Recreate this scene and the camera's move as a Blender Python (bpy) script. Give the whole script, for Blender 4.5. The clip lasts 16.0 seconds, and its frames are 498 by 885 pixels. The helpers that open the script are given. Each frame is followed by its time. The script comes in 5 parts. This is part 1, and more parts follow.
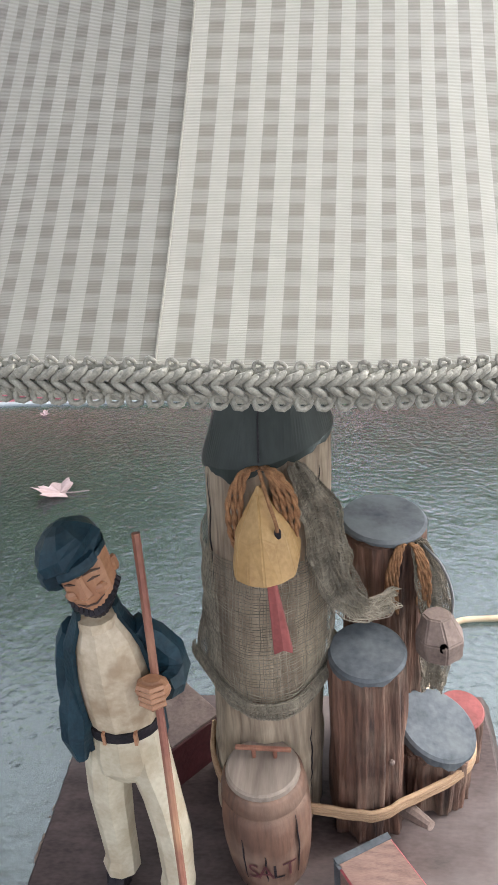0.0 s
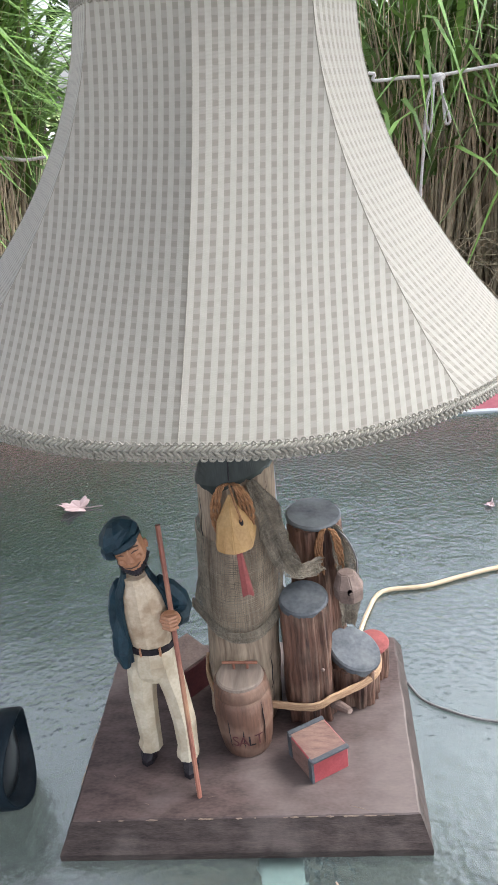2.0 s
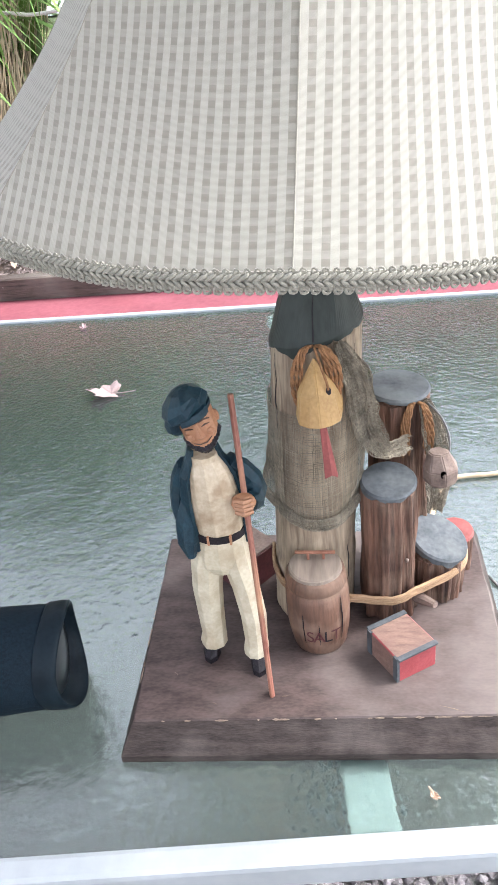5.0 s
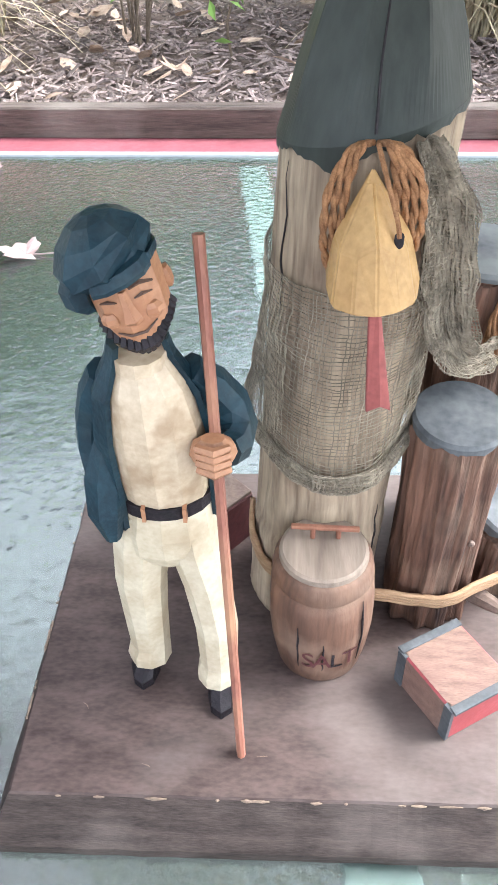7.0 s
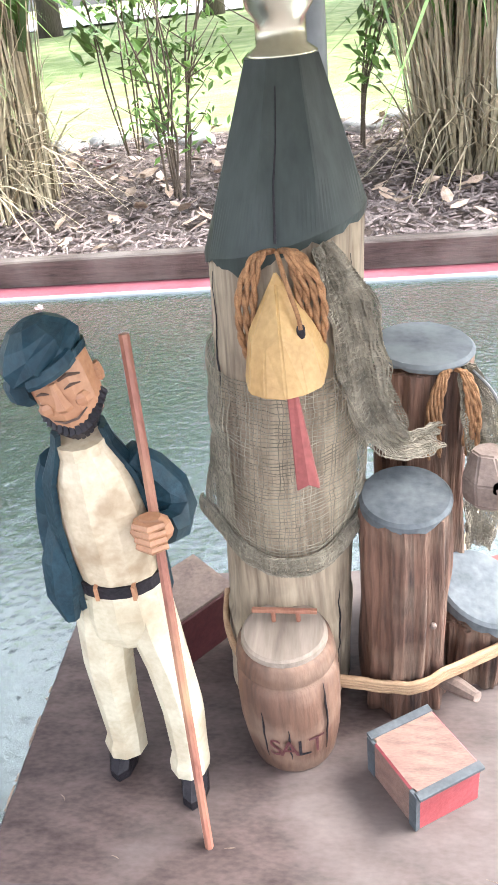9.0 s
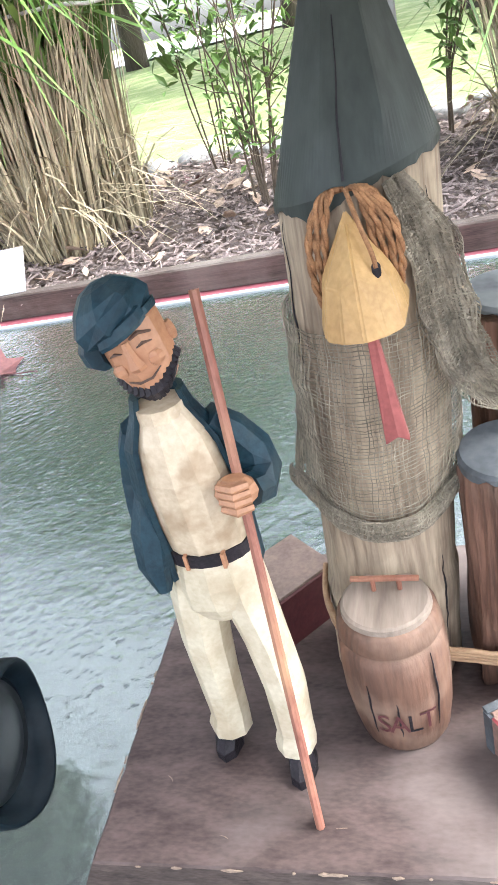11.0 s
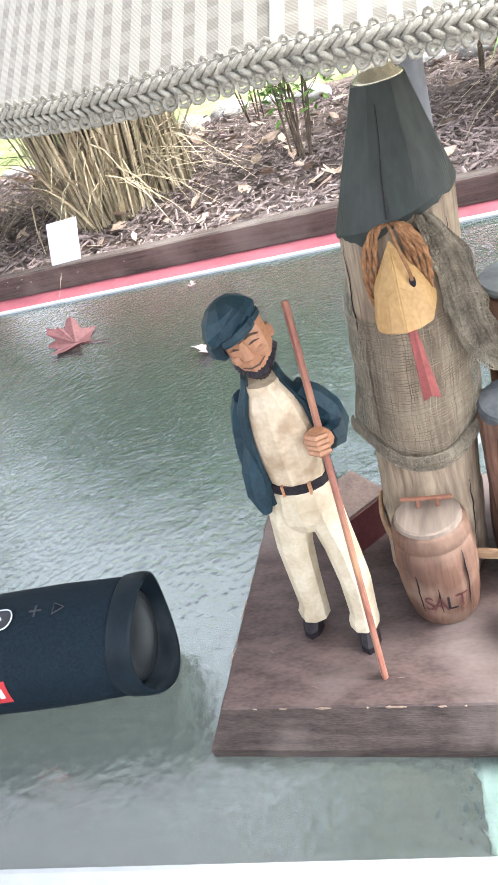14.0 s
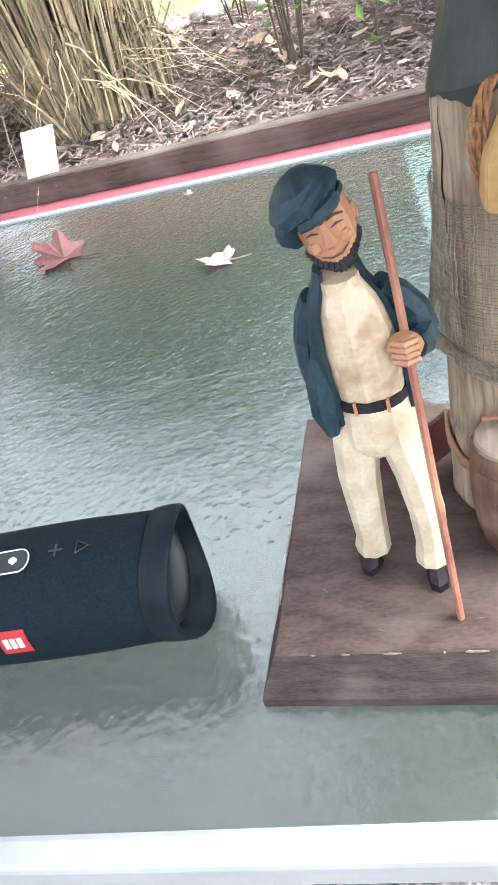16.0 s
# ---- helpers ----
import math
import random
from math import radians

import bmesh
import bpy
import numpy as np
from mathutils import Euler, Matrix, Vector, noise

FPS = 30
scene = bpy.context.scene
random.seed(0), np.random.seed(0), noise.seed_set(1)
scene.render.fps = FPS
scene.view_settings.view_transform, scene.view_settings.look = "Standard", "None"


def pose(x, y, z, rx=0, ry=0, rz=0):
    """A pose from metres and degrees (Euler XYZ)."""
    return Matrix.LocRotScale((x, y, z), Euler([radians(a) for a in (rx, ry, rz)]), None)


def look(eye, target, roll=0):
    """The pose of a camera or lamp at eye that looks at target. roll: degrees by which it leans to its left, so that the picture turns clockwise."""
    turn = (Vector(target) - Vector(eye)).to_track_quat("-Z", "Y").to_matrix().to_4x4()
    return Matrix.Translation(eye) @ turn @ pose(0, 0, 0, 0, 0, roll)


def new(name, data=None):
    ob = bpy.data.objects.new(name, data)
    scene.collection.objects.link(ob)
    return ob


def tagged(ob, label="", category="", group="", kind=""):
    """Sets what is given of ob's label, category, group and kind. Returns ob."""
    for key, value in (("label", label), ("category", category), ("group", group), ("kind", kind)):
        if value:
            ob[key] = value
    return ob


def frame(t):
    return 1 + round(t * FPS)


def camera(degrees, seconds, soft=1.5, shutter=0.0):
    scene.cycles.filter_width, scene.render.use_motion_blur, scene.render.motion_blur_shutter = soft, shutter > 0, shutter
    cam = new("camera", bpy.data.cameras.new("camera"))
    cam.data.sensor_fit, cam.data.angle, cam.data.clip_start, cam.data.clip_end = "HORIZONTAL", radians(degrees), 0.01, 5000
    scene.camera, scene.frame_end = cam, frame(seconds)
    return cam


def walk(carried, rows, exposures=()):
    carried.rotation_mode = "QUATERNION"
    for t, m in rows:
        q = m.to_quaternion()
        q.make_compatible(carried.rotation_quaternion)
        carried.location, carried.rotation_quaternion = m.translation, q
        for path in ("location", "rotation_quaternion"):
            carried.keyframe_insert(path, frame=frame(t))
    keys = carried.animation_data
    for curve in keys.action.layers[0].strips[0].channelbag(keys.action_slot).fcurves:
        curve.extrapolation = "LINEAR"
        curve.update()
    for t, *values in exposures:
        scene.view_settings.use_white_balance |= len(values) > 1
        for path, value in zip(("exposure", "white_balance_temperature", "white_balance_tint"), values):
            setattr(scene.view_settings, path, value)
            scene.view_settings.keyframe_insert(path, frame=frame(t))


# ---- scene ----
cam = camera(36.1, 16.0)
PATH = [
    (0, (0.058, -0.239, 1.254), (-0.167, 1.546, 0.381), -5.0),
    (0.5, (0.039, -0.314, 1.306), (-0.142, 1.488, 0.458), -2.6),
    (1, (0.063, -0.379, 1.334), (-0.069, 1.422, 0.476), -3.5),
    (1.5, (0.073, -0.447, 1.372), (-0.072, 1.351, 0.508), -4.5),
    (2, (0.103, -0.49, 1.389), (-0.085, 1.313, 0.545), -6.4),
    (2.5, (0.108, -0.512, 1.398), (-0.085, 1.311, 0.599), -9.9),
    (3, (0.105, -0.531, 1.384), (-0.112, 1.288, 0.58), -9.4),
    (3.5, (0.119, -0.548, 1.38), (-0.11, 1.26, 0.557), -10.5),
    (4, (0.09, -0.54, 1.371), (-0.161, 1.255, 0.525), -10.3),
    (6.5, (-0.01, -0.183, 1.193), (-0.11, 1.293, -0.153), -1.7),
    (7, (-0.017, -0.165, 1.163), (-0.114, 1.345, -0.145), -2.0),
    (7.5, (-0.027, -0.178, 1.181), (-0.165, 1.399, -0.04), -0.2),
    (8, (0.011, -0.203, 1.182), (-0.147, 1.439, 0.052), -2.0),
    (10.5, (0.052, -0.191, 1.118), (-0.395, 1.506, 0.159), -13.4),
    (11, (0.05, -0.199, 1.13), (-0.474, 1.477, 0.174), -14.7),
    (11.5, (0.053, -0.218, 1.142), (-0.484, 1.46, 0.196), -15.1),
    (12, (0.057, -0.23, 1.147), (-0.518, 1.431, 0.193), -16.6),
    (12.5, (0.059, -0.252, 1.16), (-0.545, 1.387, 0.186), -18.3),
    (13, (0.07, -0.278, 1.187), (-0.565, 1.339, 0.197), -19.9),
    (13.5, (0.063, -0.295, 1.204), (-0.57, 1.304, 0.183), -19.5),
    (14, (0.067, -0.319, 1.216), (-0.574, 1.259, 0.168), -19.8),
    (14.5, (0.064, -0.333, 1.217), (-0.564, 1.227, 0.136), -20.6),
    (15, (0.06, -0.337, 1.214), (-0.532, 1.211, 0.094), -20.9),
    (15.5, (0.037, -0.306, 1.188), (-0.538, 1.215, 0.023), -20.7),
    (16, (-0.01, -0.273, 1.181), (-0.609, 1.203, -0.029), -20.4),
]
walk(cam, [(t, look(eye, target, roll)) for t, eye, target, roll in PATH], exposures=((0.0, 2.02, 6100, 9), (2.5, 1.98, 6050, 11), (4.0, 2.15, 6100, 11), (6.5, 3.03, 6050, 8), (7.5, 2.92, 6050, 8), (8.0, 3.2, 6050, 8), (10.5, 3.05, 6050, 8), (13.0, 2.98, 6150, 10), (16.0, 3.0, 6250, 10)))


# ---- world, sun ----
world = bpy.data.worlds.new("overcast_sky")
scene.world = world
world.use_nodes = True
wn = world.node_tree.nodes
sky = wn.new("ShaderNodeTexSky")
sky.sky_type = "NISHITA"
sky.sun_disc = False
sky.sun_elevation = radians(48)
sky.sun_rotation = radians(73)
sky.air_density, sky.dust_density, sky.ozone_density = 1.0, 4.0, 1.0
wn["Background"].inputs["Strength"].default_value = 0.135
grey = wn.new("ShaderNodeHueSaturation")
grey.inputs["Saturation"].default_value = 0.3
world.node_tree.links.new(sky.outputs["Color"], grey.inputs["Color"])
world.node_tree.links.new(grey.outputs["Color"], wn["Background"].inputs["Color"])
sun_data = bpy.data.lights.new("sun", "SUN")
sun_data.energy, sun_data.angle, sun_data.color = 0.98, radians(30), (1.0, 0.985, 0.965)
sun = new("sun", sun_data)
sun.matrix_world = look((5.3, 1.6, 6.6), (0, 0, 0.5))


# ---- materials ----
def material(name, dark, light, rough=0.7, scale=40.0, stretch=(1, 1, 1), bump=0.3, fine=6.0, metal=0.0,
             stain=None, stain_scale=6.0, stain_amount=0.5, coat=0.0, per_piece=0.0, depth=0.002, sheen=0.0, spec=0.5):
    """Two-scale noise between two tones, optional stains, fine relief."""
    m = bpy.data.materials.new(name)
    m.use_nodes = True
    n, l = m.node_tree.nodes, m.node_tree.links
    b = n["Principled BSDF"]
    co = n.new("ShaderNodeTexCoord")
    mp = n.new("ShaderNodeMapping")
    mp.inputs["Scale"].default_value = stretch
    l.new(co.outputs["Object"], mp.inputs["Vector"])
    n1 = n.new("ShaderNodeTexNoise")
    n1.inputs["Scale"].default_value = scale
    n1.inputs["Detail"].default_value = 6
    n2 = n.new("ShaderNodeTexNoise")
    n2.inputs["Scale"].default_value = scale * fine
    n2.inputs["Detail"].default_value = 4
    for k in (n1, n2):
        l.new(mp.outputs["Vector"], k.inputs["Vector"])
    mixf = n.new("ShaderNodeMath")
    mixf.operation = "MULTIPLY_ADD"
    mixf.inputs[1].default_value = 0.4
    l.new(n2.outputs["Fac"], mixf.inputs[0])
    half = n.new("ShaderNodeMath")
    half.operation = "MULTIPLY"
    half.inputs[1].default_value = 0.6
    l.new(n1.outputs["Fac"], half.inputs[0])
    l.new(half.outputs[0], mixf.inputs[2])
    ramp = n.new("ShaderNodeValToRGB")
    ramp.color_ramp.elements[0].position, ramp.color_ramp.elements[1].position = 0.34, 0.66
    ramp.color_ramp.elements[0].color, ramp.color_ramp.elements[1].color = (*dark, 1), (*light, 1)
    l.new(mixf.outputs[0], ramp.inputs["Fac"])
    colour = ramp.outputs["Color"]
    if stain:
        n3 = n.new("ShaderNodeTexNoise")
        n3.inputs["Scale"].default_value = stain_scale
        n3.inputs["Detail"].default_value = 5
        l.new(co.outputs["Object"], n3.inputs["Vector"])
        r3 = n.new("ShaderNodeMapRange")
        r3.inputs["From Min"].default_value, r3.inputs["From Max"].default_value = 0.48, 0.68
        r3.inputs["To Max"].default_value = stain_amount
        l.new(n3.outputs["Fac"], r3.inputs["Value"])
        mx = n.new("ShaderNodeMix")
        mx.data_type = "RGBA"
        l.new(r3.outputs["Result"], mx.inputs["Factor"])
        l.new(colour, mx.inputs["A"])
        mx.inputs["B"].default_value = (*stain, 1)
        colour = mx.outputs["Result"]
    if per_piece:
        geo = n.new("ShaderNodeNewGeometry")
        hsv = n.new("ShaderNodeHueSaturation")
        r4 = n.new("ShaderNodeMapRange")
        r4.inputs["To Min"].default_value, r4.inputs["To Max"].default_value = 1 - per_piece, 1 + per_piece
        l.new(geo.outputs["Random Per Island"], r4.inputs["Value"])
        l.new(r4.outputs["Result"], hsv.inputs["Value"])
        l.new(colour, hsv.inputs["Color"])
        colour = hsv.outputs["Color"]
    l.new(colour, b.inputs["Base Color"])
    b.inputs["Roughness"].default_value, b.inputs["Metallic"].default_value = rough, metal
    b.inputs["Coat Weight"].default_value = coat
    b.inputs["Specular IOR Level"].default_value = spec
    b.inputs["Sheen Weight"].default_value = sheen
    if bump:
        bp = n.new("ShaderNodeBump")
        bp.inputs["Strength"].default_value, bp.inputs["Distance"].default_value = bump, depth
        l.new(mixf.outputs[0], bp.inputs["Height"])
        l.new(bp.outputs["Normal"], b.inputs["Normal"])
    return m


def fabric_material():
    """Woven check: pale bands crossing over a darker ground, by the cloth's own UVs in checks."""
    m = bpy.data.materials.new("checked_fabric")
    m.use_nodes = True
    n, l = m.node_tree.nodes, m.node_tree.links
    b = n["Principled BSDF"]
    uv = n.new("ShaderNodeUVMap")
    sep = n.new("ShaderNodeSeparateXYZ")
    l.new(uv.outputs["UV"], sep.inputs["Vector"])
    bands = []
    for axis, weight in (("X", 1.0), ("Y", 0.42)):
        fr = n.new("ShaderNodeMath")
        fr.operation = "PINGPONG"
        fr.inputs[1].default_value = 0.5
        l.new(sep.outputs[axis], fr.inputs[0])
        st = n.new("ShaderNodeMapRange")
        st.interpolation_type = "SMOOTHSTEP"
        st.inputs["From Min"].default_value, st.inputs["From Max"].default_value = 0.215, 0.265
        st.inputs["To Min"].default_value, st.inputs["To Max"].default_value = 0.0, weight
        l.new(fr.outputs[0], st.inputs["Value"])
        bands.append(st)
    mx = n.new("ShaderNodeMath")
    mx.operation = "MAXIMUM"
    l.new(bands[0].outputs[0], mx.inputs[0])
    l.new(bands[1].outputs[0], mx.inputs[1])
    # fine threads
    th = n.new("ShaderNodeTexWave")
    th.inputs["Scale"].default_value = 5.5
    th.inputs["Distortion"].default_value = 0.6
    th.bands_direction = "Y"
    l.new(uv.outputs["UV"], th.inputs["Vector"])
    no = n.new("ShaderNodeTexNoise")
    no.inputs["Scale"].default_value = 1.3
    no.inputs["Detail"].default_value = 6
    l.new(uv.outputs["UV"], no.inputs["Vector"])
    ramp = n.new("ShaderNodeMix")
    ramp.data_type = "RGBA"
    ramp.inputs["A"].default_value = (0.205, 0.184, 0.145, 1)
    ramp.inputs["B"].default_value = (0.37, 0.348, 0.287, 1)
    l.new(mx.outputs[0], ramp.inputs["Factor"])
    tone = n.new("ShaderNodeHueSaturation")
    tv = n.new("ShaderNodeMapRange")
    tv.inputs["To Min"].default_value, tv.inputs["To Max"].default_value = 0.82, 1.16
    l.new(no.outputs["Fac"], tv.inputs["Value"])
    l.new(tv.outputs["Result"], tone.inputs["Value"])
    l.new(ramp.outputs["Result"], tone.inputs["Color"])
    l.new(tone.outputs["Color"], b.inputs["Base Color"])
    b.inputs["Roughness"].default_value = 0.62
    b.inputs["Sheen Weight"].default_value = 0.25
    hsum = n.new("ShaderNodeMath")
    hsum.operation = "ADD"
    l.new(th.outputs["Fac"], hsum.inputs[0])
    l.new(mx.outputs[0], hsum.inputs[1])
    bp = n.new("ShaderNodeBump")
    bp.inputs["Strength"].default_value, bp.inputs["Distance"].default_value = 0.25, 0.0006
    l.new(hsum.outputs[0], bp.inputs["Height"])
    l.new(bp.outputs["Normal"], b.inputs["Normal"])
    tr = n.new("ShaderNodeBsdfTranslucent")
    tr.inputs["Color"].default_value = (0.6, 0.57, 0.46, 1)
    ms = n.new("ShaderNodeMixShader")
    ms.inputs["Fac"].default_value = 0.14
    l.new(b.outputs[0], ms.inputs[1])
    l.new(tr.outputs[0], ms.inputs[2])
    l.new(ms.outputs[0], n["Material Output"].inputs["Surface"])
    return m


def glass_material():
    """Rippled greenish patio glass."""
    m = bpy.data.materials.new("rippled_glass")
    m.use_nodes = True
    n, l = m.node_tree.nodes, m.node_tree.links
    b = n["Principled BSDF"]
    b.inputs["Base Color"].default_value = (0.36, 0.455, 0.42, 1)
    b.inputs["Transmission Weight"].default_value = 0.96
    b.inputs["Roughness"].default_value = 0.06
    b.inputs["IOR"].default_value = 1.5
    b.inputs["Coat Weight"].default_value = 1.0
    b.inputs["Coat Roughness"].default_value = 0.035
    b.inputs["Coat IOR"].default_value = 1.68
    co = n.new("ShaderNodeTexCoord")
    n1 = n.new("ShaderNodeTexNoise")
    n1.inputs["Scale"].default_value, n1.inputs["Detail"].default_value = 14, 2
    n2 = n.new("ShaderNodeTexNoise")
    n2.inputs["Scale"].default_value, n2.inputs["Detail"].default_value = 70, 3
    n3 = n.new("ShaderNodeTexVoronoi")
    n3.inputs["Scale"].default_value = 110
    for k in (n1, n2, n3):
        l.new(co.outputs["Object"], k.inputs["Vector"])
    b1 = n.new("ShaderNodeBump")
    b1.inputs["Strength"].default_value, b1.inputs["Distance"].default_value = 0.55, 0.0028
    l.new(n1.outputs["Fac"], b1.inputs["Height"])
    b2 = n.new("ShaderNodeBump")
    b2.inputs["Strength"].default_value, b2.inputs["Distance"].default_value = 0.5, 0.0018
    l.new(n2.outputs["Fac"], b2.inputs["Height"])
    l.new(b1.outputs["Normal"], b2.inputs["Normal"])
    b3 = n.new("ShaderNodeBump")
    b3.inputs["Strength"].default_value, b3.inputs["Distance"].default_value = 0.5, 0.002
    l.new(n3.outputs["Distance"], b3.inputs["Height"])
    l.new(b2.outputs["Normal"], b3.inputs["Normal"])
    l.new(b3.outputs["Normal"], b.inputs["Normal"])
    n4 = n.new("ShaderNodeTexNoise")
    n4.inputs["Scale"].default_value, n4.inputs["Detail"].default_value = 120, 3
    l.new(co.outputs["Object"], n4.inputs["Vector"])
    b4 = n.new("ShaderNodeBump")
    b4.inputs["Strength"].default_value, b4.inputs["Distance"].default_value = 0.8, 0.0009
    l.new(n4.outputs["Fac"], b4.inputs["Height"])
    l.new(b2.outputs["Normal"], b4.inputs["Normal"])
    l.new(b4.outputs["Normal"], b.inputs["Coat Normal"])
    return m


M_FABRIC = fabric_material()
M_GLASS = glass_material()
M_NET = material("gauze_thread", (0.135, 0.113, 0.083), (0.36, 0.31, 0.235), rough=0.95, scale=60, bump=0.4, depth=0.001, per_piece=0.25)
M_TRIM = material("cream_braid", (0.15, 0.138, 0.105), (0.37, 0.345, 0.275), rough=0.55, scale=300, bump=0.6, per_piece=0.12, depth=0.0005, sheen=0.2)
M_BASE = material("stained_board", (0.040, 0.026, 0.023), (0.105, 0.074, 0.066), rough=0.6, spec=0.3, scale=16, stretch=(2.2, 5, 5), bump=0.35,
                  stain=(0.20, 0.165, 0.15), stain_scale=9, stain_amount=0.5, depth=0.0012)
# Darker than M_BASE: black-brown sawn bevel with the shade of its sides painted in.
M_BASEEDGE = material("sawn_shaded_edge", (0.020, 0.014, 0.012), (0.068, 0.050, 0.043), rough=0.7, spec=0.25, scale=30, stretch=(1.2, 6, 6), bump=0.5, stain=(0.16, 0.13, 0.115), stain_scale=22, stain_amount=0.35, depth=0.0015)
M_CHIP = material("bare_wood_chip", (0.11, 0.08, 0.06), (0.26, 0.19, 0.14), rough=0.85, scale=300, stretch=(1, 4, 4))
M_POST = material("weathered_post", (0.15, 0.105, 0.072), (0.52, 0.41, 0.29), rough=0.85, scale=52, stretch=(1, 1, 0.09), bump=0.9,
                  stain=(0.12, 0.08, 0.055), stain_scale=30, stain_amount=0.6, depth=0.004)
M_PILE = material("bark_pile", (0.018, 0.009, 0.007), (0.215, 0.108, 0.070), rough=0.8, scale=60, stretch=(1, 1, 0.1), bump=0.9,
                  stain=(0.28, 0.19, 0.13), stain_scale=30, stain_amount=0.35, depth=0.006)
M_SLATE = material("dark_slate_paint", (0.035, 0.04, 0.045), (0.085, 0.092, 0.1), rough=0.6, scale=60, bump=0.3)
M_CAPTAR = material("slate_paint", (0.055, 0.060, 0.065), (0.120, 0.128, 0.136), rough=0.75, scale=40, bump=0.3, spec=0.2, stain=(0.20, 0.21, 0.21), stain_scale=25)
M_BLACK = material("charcoal_paint", (0.018, 0.023, 0.020), (0.045, 0.053, 0.047), rough=0.5, scale=30, stretch=(1, 1, 0.3), bump=0.3, spec=0.3,
                   stain=(0.07, 0.08, 0.078), stain_scale=14)
M_BARREL = material("barrel_wood", (0.052, 0.024, 0.016), (0.165, 0.084, 0.052), rough=0.7, scale=50, stretch=(1, 1, 0.14), bump=0.6,
                    stain=(0.32, 0.22, 0.16), stain_scale=28, stain_amount=0.4)
M_LID = material("grey_lid_wood", (0.15, 0.113, 0.088), (0.30, 0.24, 0.19), rough=0.8, scale=50, stretch=(1, 0.12, 1), bump=0.6)
M_REDWOOD = material("faded_red_paint", (0.20, 0.045, 0.04), (0.33, 0.085, 0.075), rough=0.6, scale=60, bump=0.3, stain=(0.14, 0.04, 0.035), stain_scale=40)
M_BRIGHTRED = material("red_paint", (0.25, 0.042, 0.048), (0.36, 0.075, 0.08), rough=0.55, scale=70, bump=0.3, stain=(0.22, 0.03, 0.03), stain_scale=40)
M_MAROON = material("maroon_paint", (0.055, 0.012, 0.015), (0.11, 0.028, 0.03), rough=0.6, scale=50, bump=0.3)
M_YELLOW = material("ochre_paint", (0.33, 0.19, 0.065), (0.50, 0.31, 0.125), rough=0.55, scale=60, bump=0.3, stain=(0.30, 0.16, 0.06), stain_scale=35, stain_amount=0.5)
M_ROPE = material("jute_rope", (0.15, 0.065, 0.026), (0.36, 0.185, 0.085), rough=0.9, scale=260, bump=0.9, per_piece=0.2, depth=0.001)
M_STRAP = material("raffia_strap", (0.28, 0.165, 0.09), (0.44, 0.285, 0.165), rough=0.8, scale=80, stretch=(1, 1, 6), bump=0.6)
M_STICK = material("red_brown_stick", (0.16, 0.055, 0.035), (0.30, 0.12, 0.085), rough=0.55, scale=120, stretch=(1, 1, 0.1), bump=0.3,
                   stain=(0.42, 0.24, 0.13), stain_scale=14, stain_amount=0.75)
M_FLOAT = material("grey_float_wood", (0.11, 0.075, 0.06), (0.23, 0.165, 0.135), rough=0.75, scale=70, bump=0.4)
M_NAVY = material("navy_paint", (0.005, 0.015, 0.024), (0.016, 0.043, 0.059), rough=0.5, scale=70, bump=0.4, spec=0.25, stain=(0.045, 0.06, 0.06), stain_scale=45, stain_amount=0.6)
M_CREAM = material("cream_paint", (0.43, 0.36, 0.245), (0.60, 0.535, 0.405), rough=0.5, scale=50, bump=0.3, stain=(0.36, 0.27, 0.17), stain_scale=45, stain_amount=0.55)
M_SHIRT = material("buff_paint", (0.38, 0.29, 0.19), (0.56, 0.465, 0.34), rough=0.5, scale=50, bump=0.3, stain=(0.24, 0.155, 0.085), stain_scale=60, stain_amount=0.7)
M_TAN = material("tan_paint", (0.27, 0.125, 0.062), (0.42, 0.215, 0.115), rough=0.5, scale=60, bump=0.3, stain=(0.25, 0.10, 0.05), stain_scale=60, stain_amount=0.5)
M_DARK = material("black_paint", (0.008, 0.007, 0.009), (0.028, 0.022, 0.026), rough=0.5, scale=90, bump=0.4, spec=0.2)
M_UMBER = material("umber_wash", (0.035, 0.018, 0.012), (0.09, 0.045, 0.028), rough=0.6, scale=90, bump=0.2)
M_BRASS = material("aged_brass", (0.42, 0.38, 0.29), (0.62, 0.57, 0.46), rough=0.25, scale=30, bump=0.05, metal=1.0)
M_WHITE = material("white_enamel", (0.28, 0.30, 0.31), (0.35, 0.37, 0.38), rough=0.35, scale=12, bump=0.05, stain=(0.30, 0.31, 0.30), stain_scale=9, stain_amount=0.35)
M_SPEAKER = material("navy_mesh_cloth", (0.003, 0.006, 0.010), (0.009, 0.019, 0.028), rough=0.7, scale=420, bump=0.9, fine=3, depth=0.001, spec=0.12)
M_RUBBER = material("dark_teal_rubber", (0.003, 0.007, 0.011), (0.008, 0.015, 0.021), rough=0.5, scale=40, bump=0.1, spec=0.15)
M_CONE = material("grey_cone", (0.014, 0.017, 0.02), (0.028, 0.032, 0.036), rough=0.35, scale=20, bump=0.05)
M_BADGE = material("red_badge", (0.36, 0.015, 0.02), (0.43, 0.025, 0.03), rough=0.4, scale=40, bump=0.0)
M_PALE = material("pale_print", (0.62, 0.64, 0.66), (0.72, 0.74, 0.76), rough=0.5, scale=40, bump=0.0)
M_TIMBER = material("weathered_timber", (0.035, 0.026, 0.022), (0.12, 0.09, 0.075), rough=0.9, scale=9, stretch=(0.5, 8, 12), bump=0.8,
                    stain=(0.22, 0.19, 0.165), stain_scale=5, stain_amount=0.55, depth=0.006)
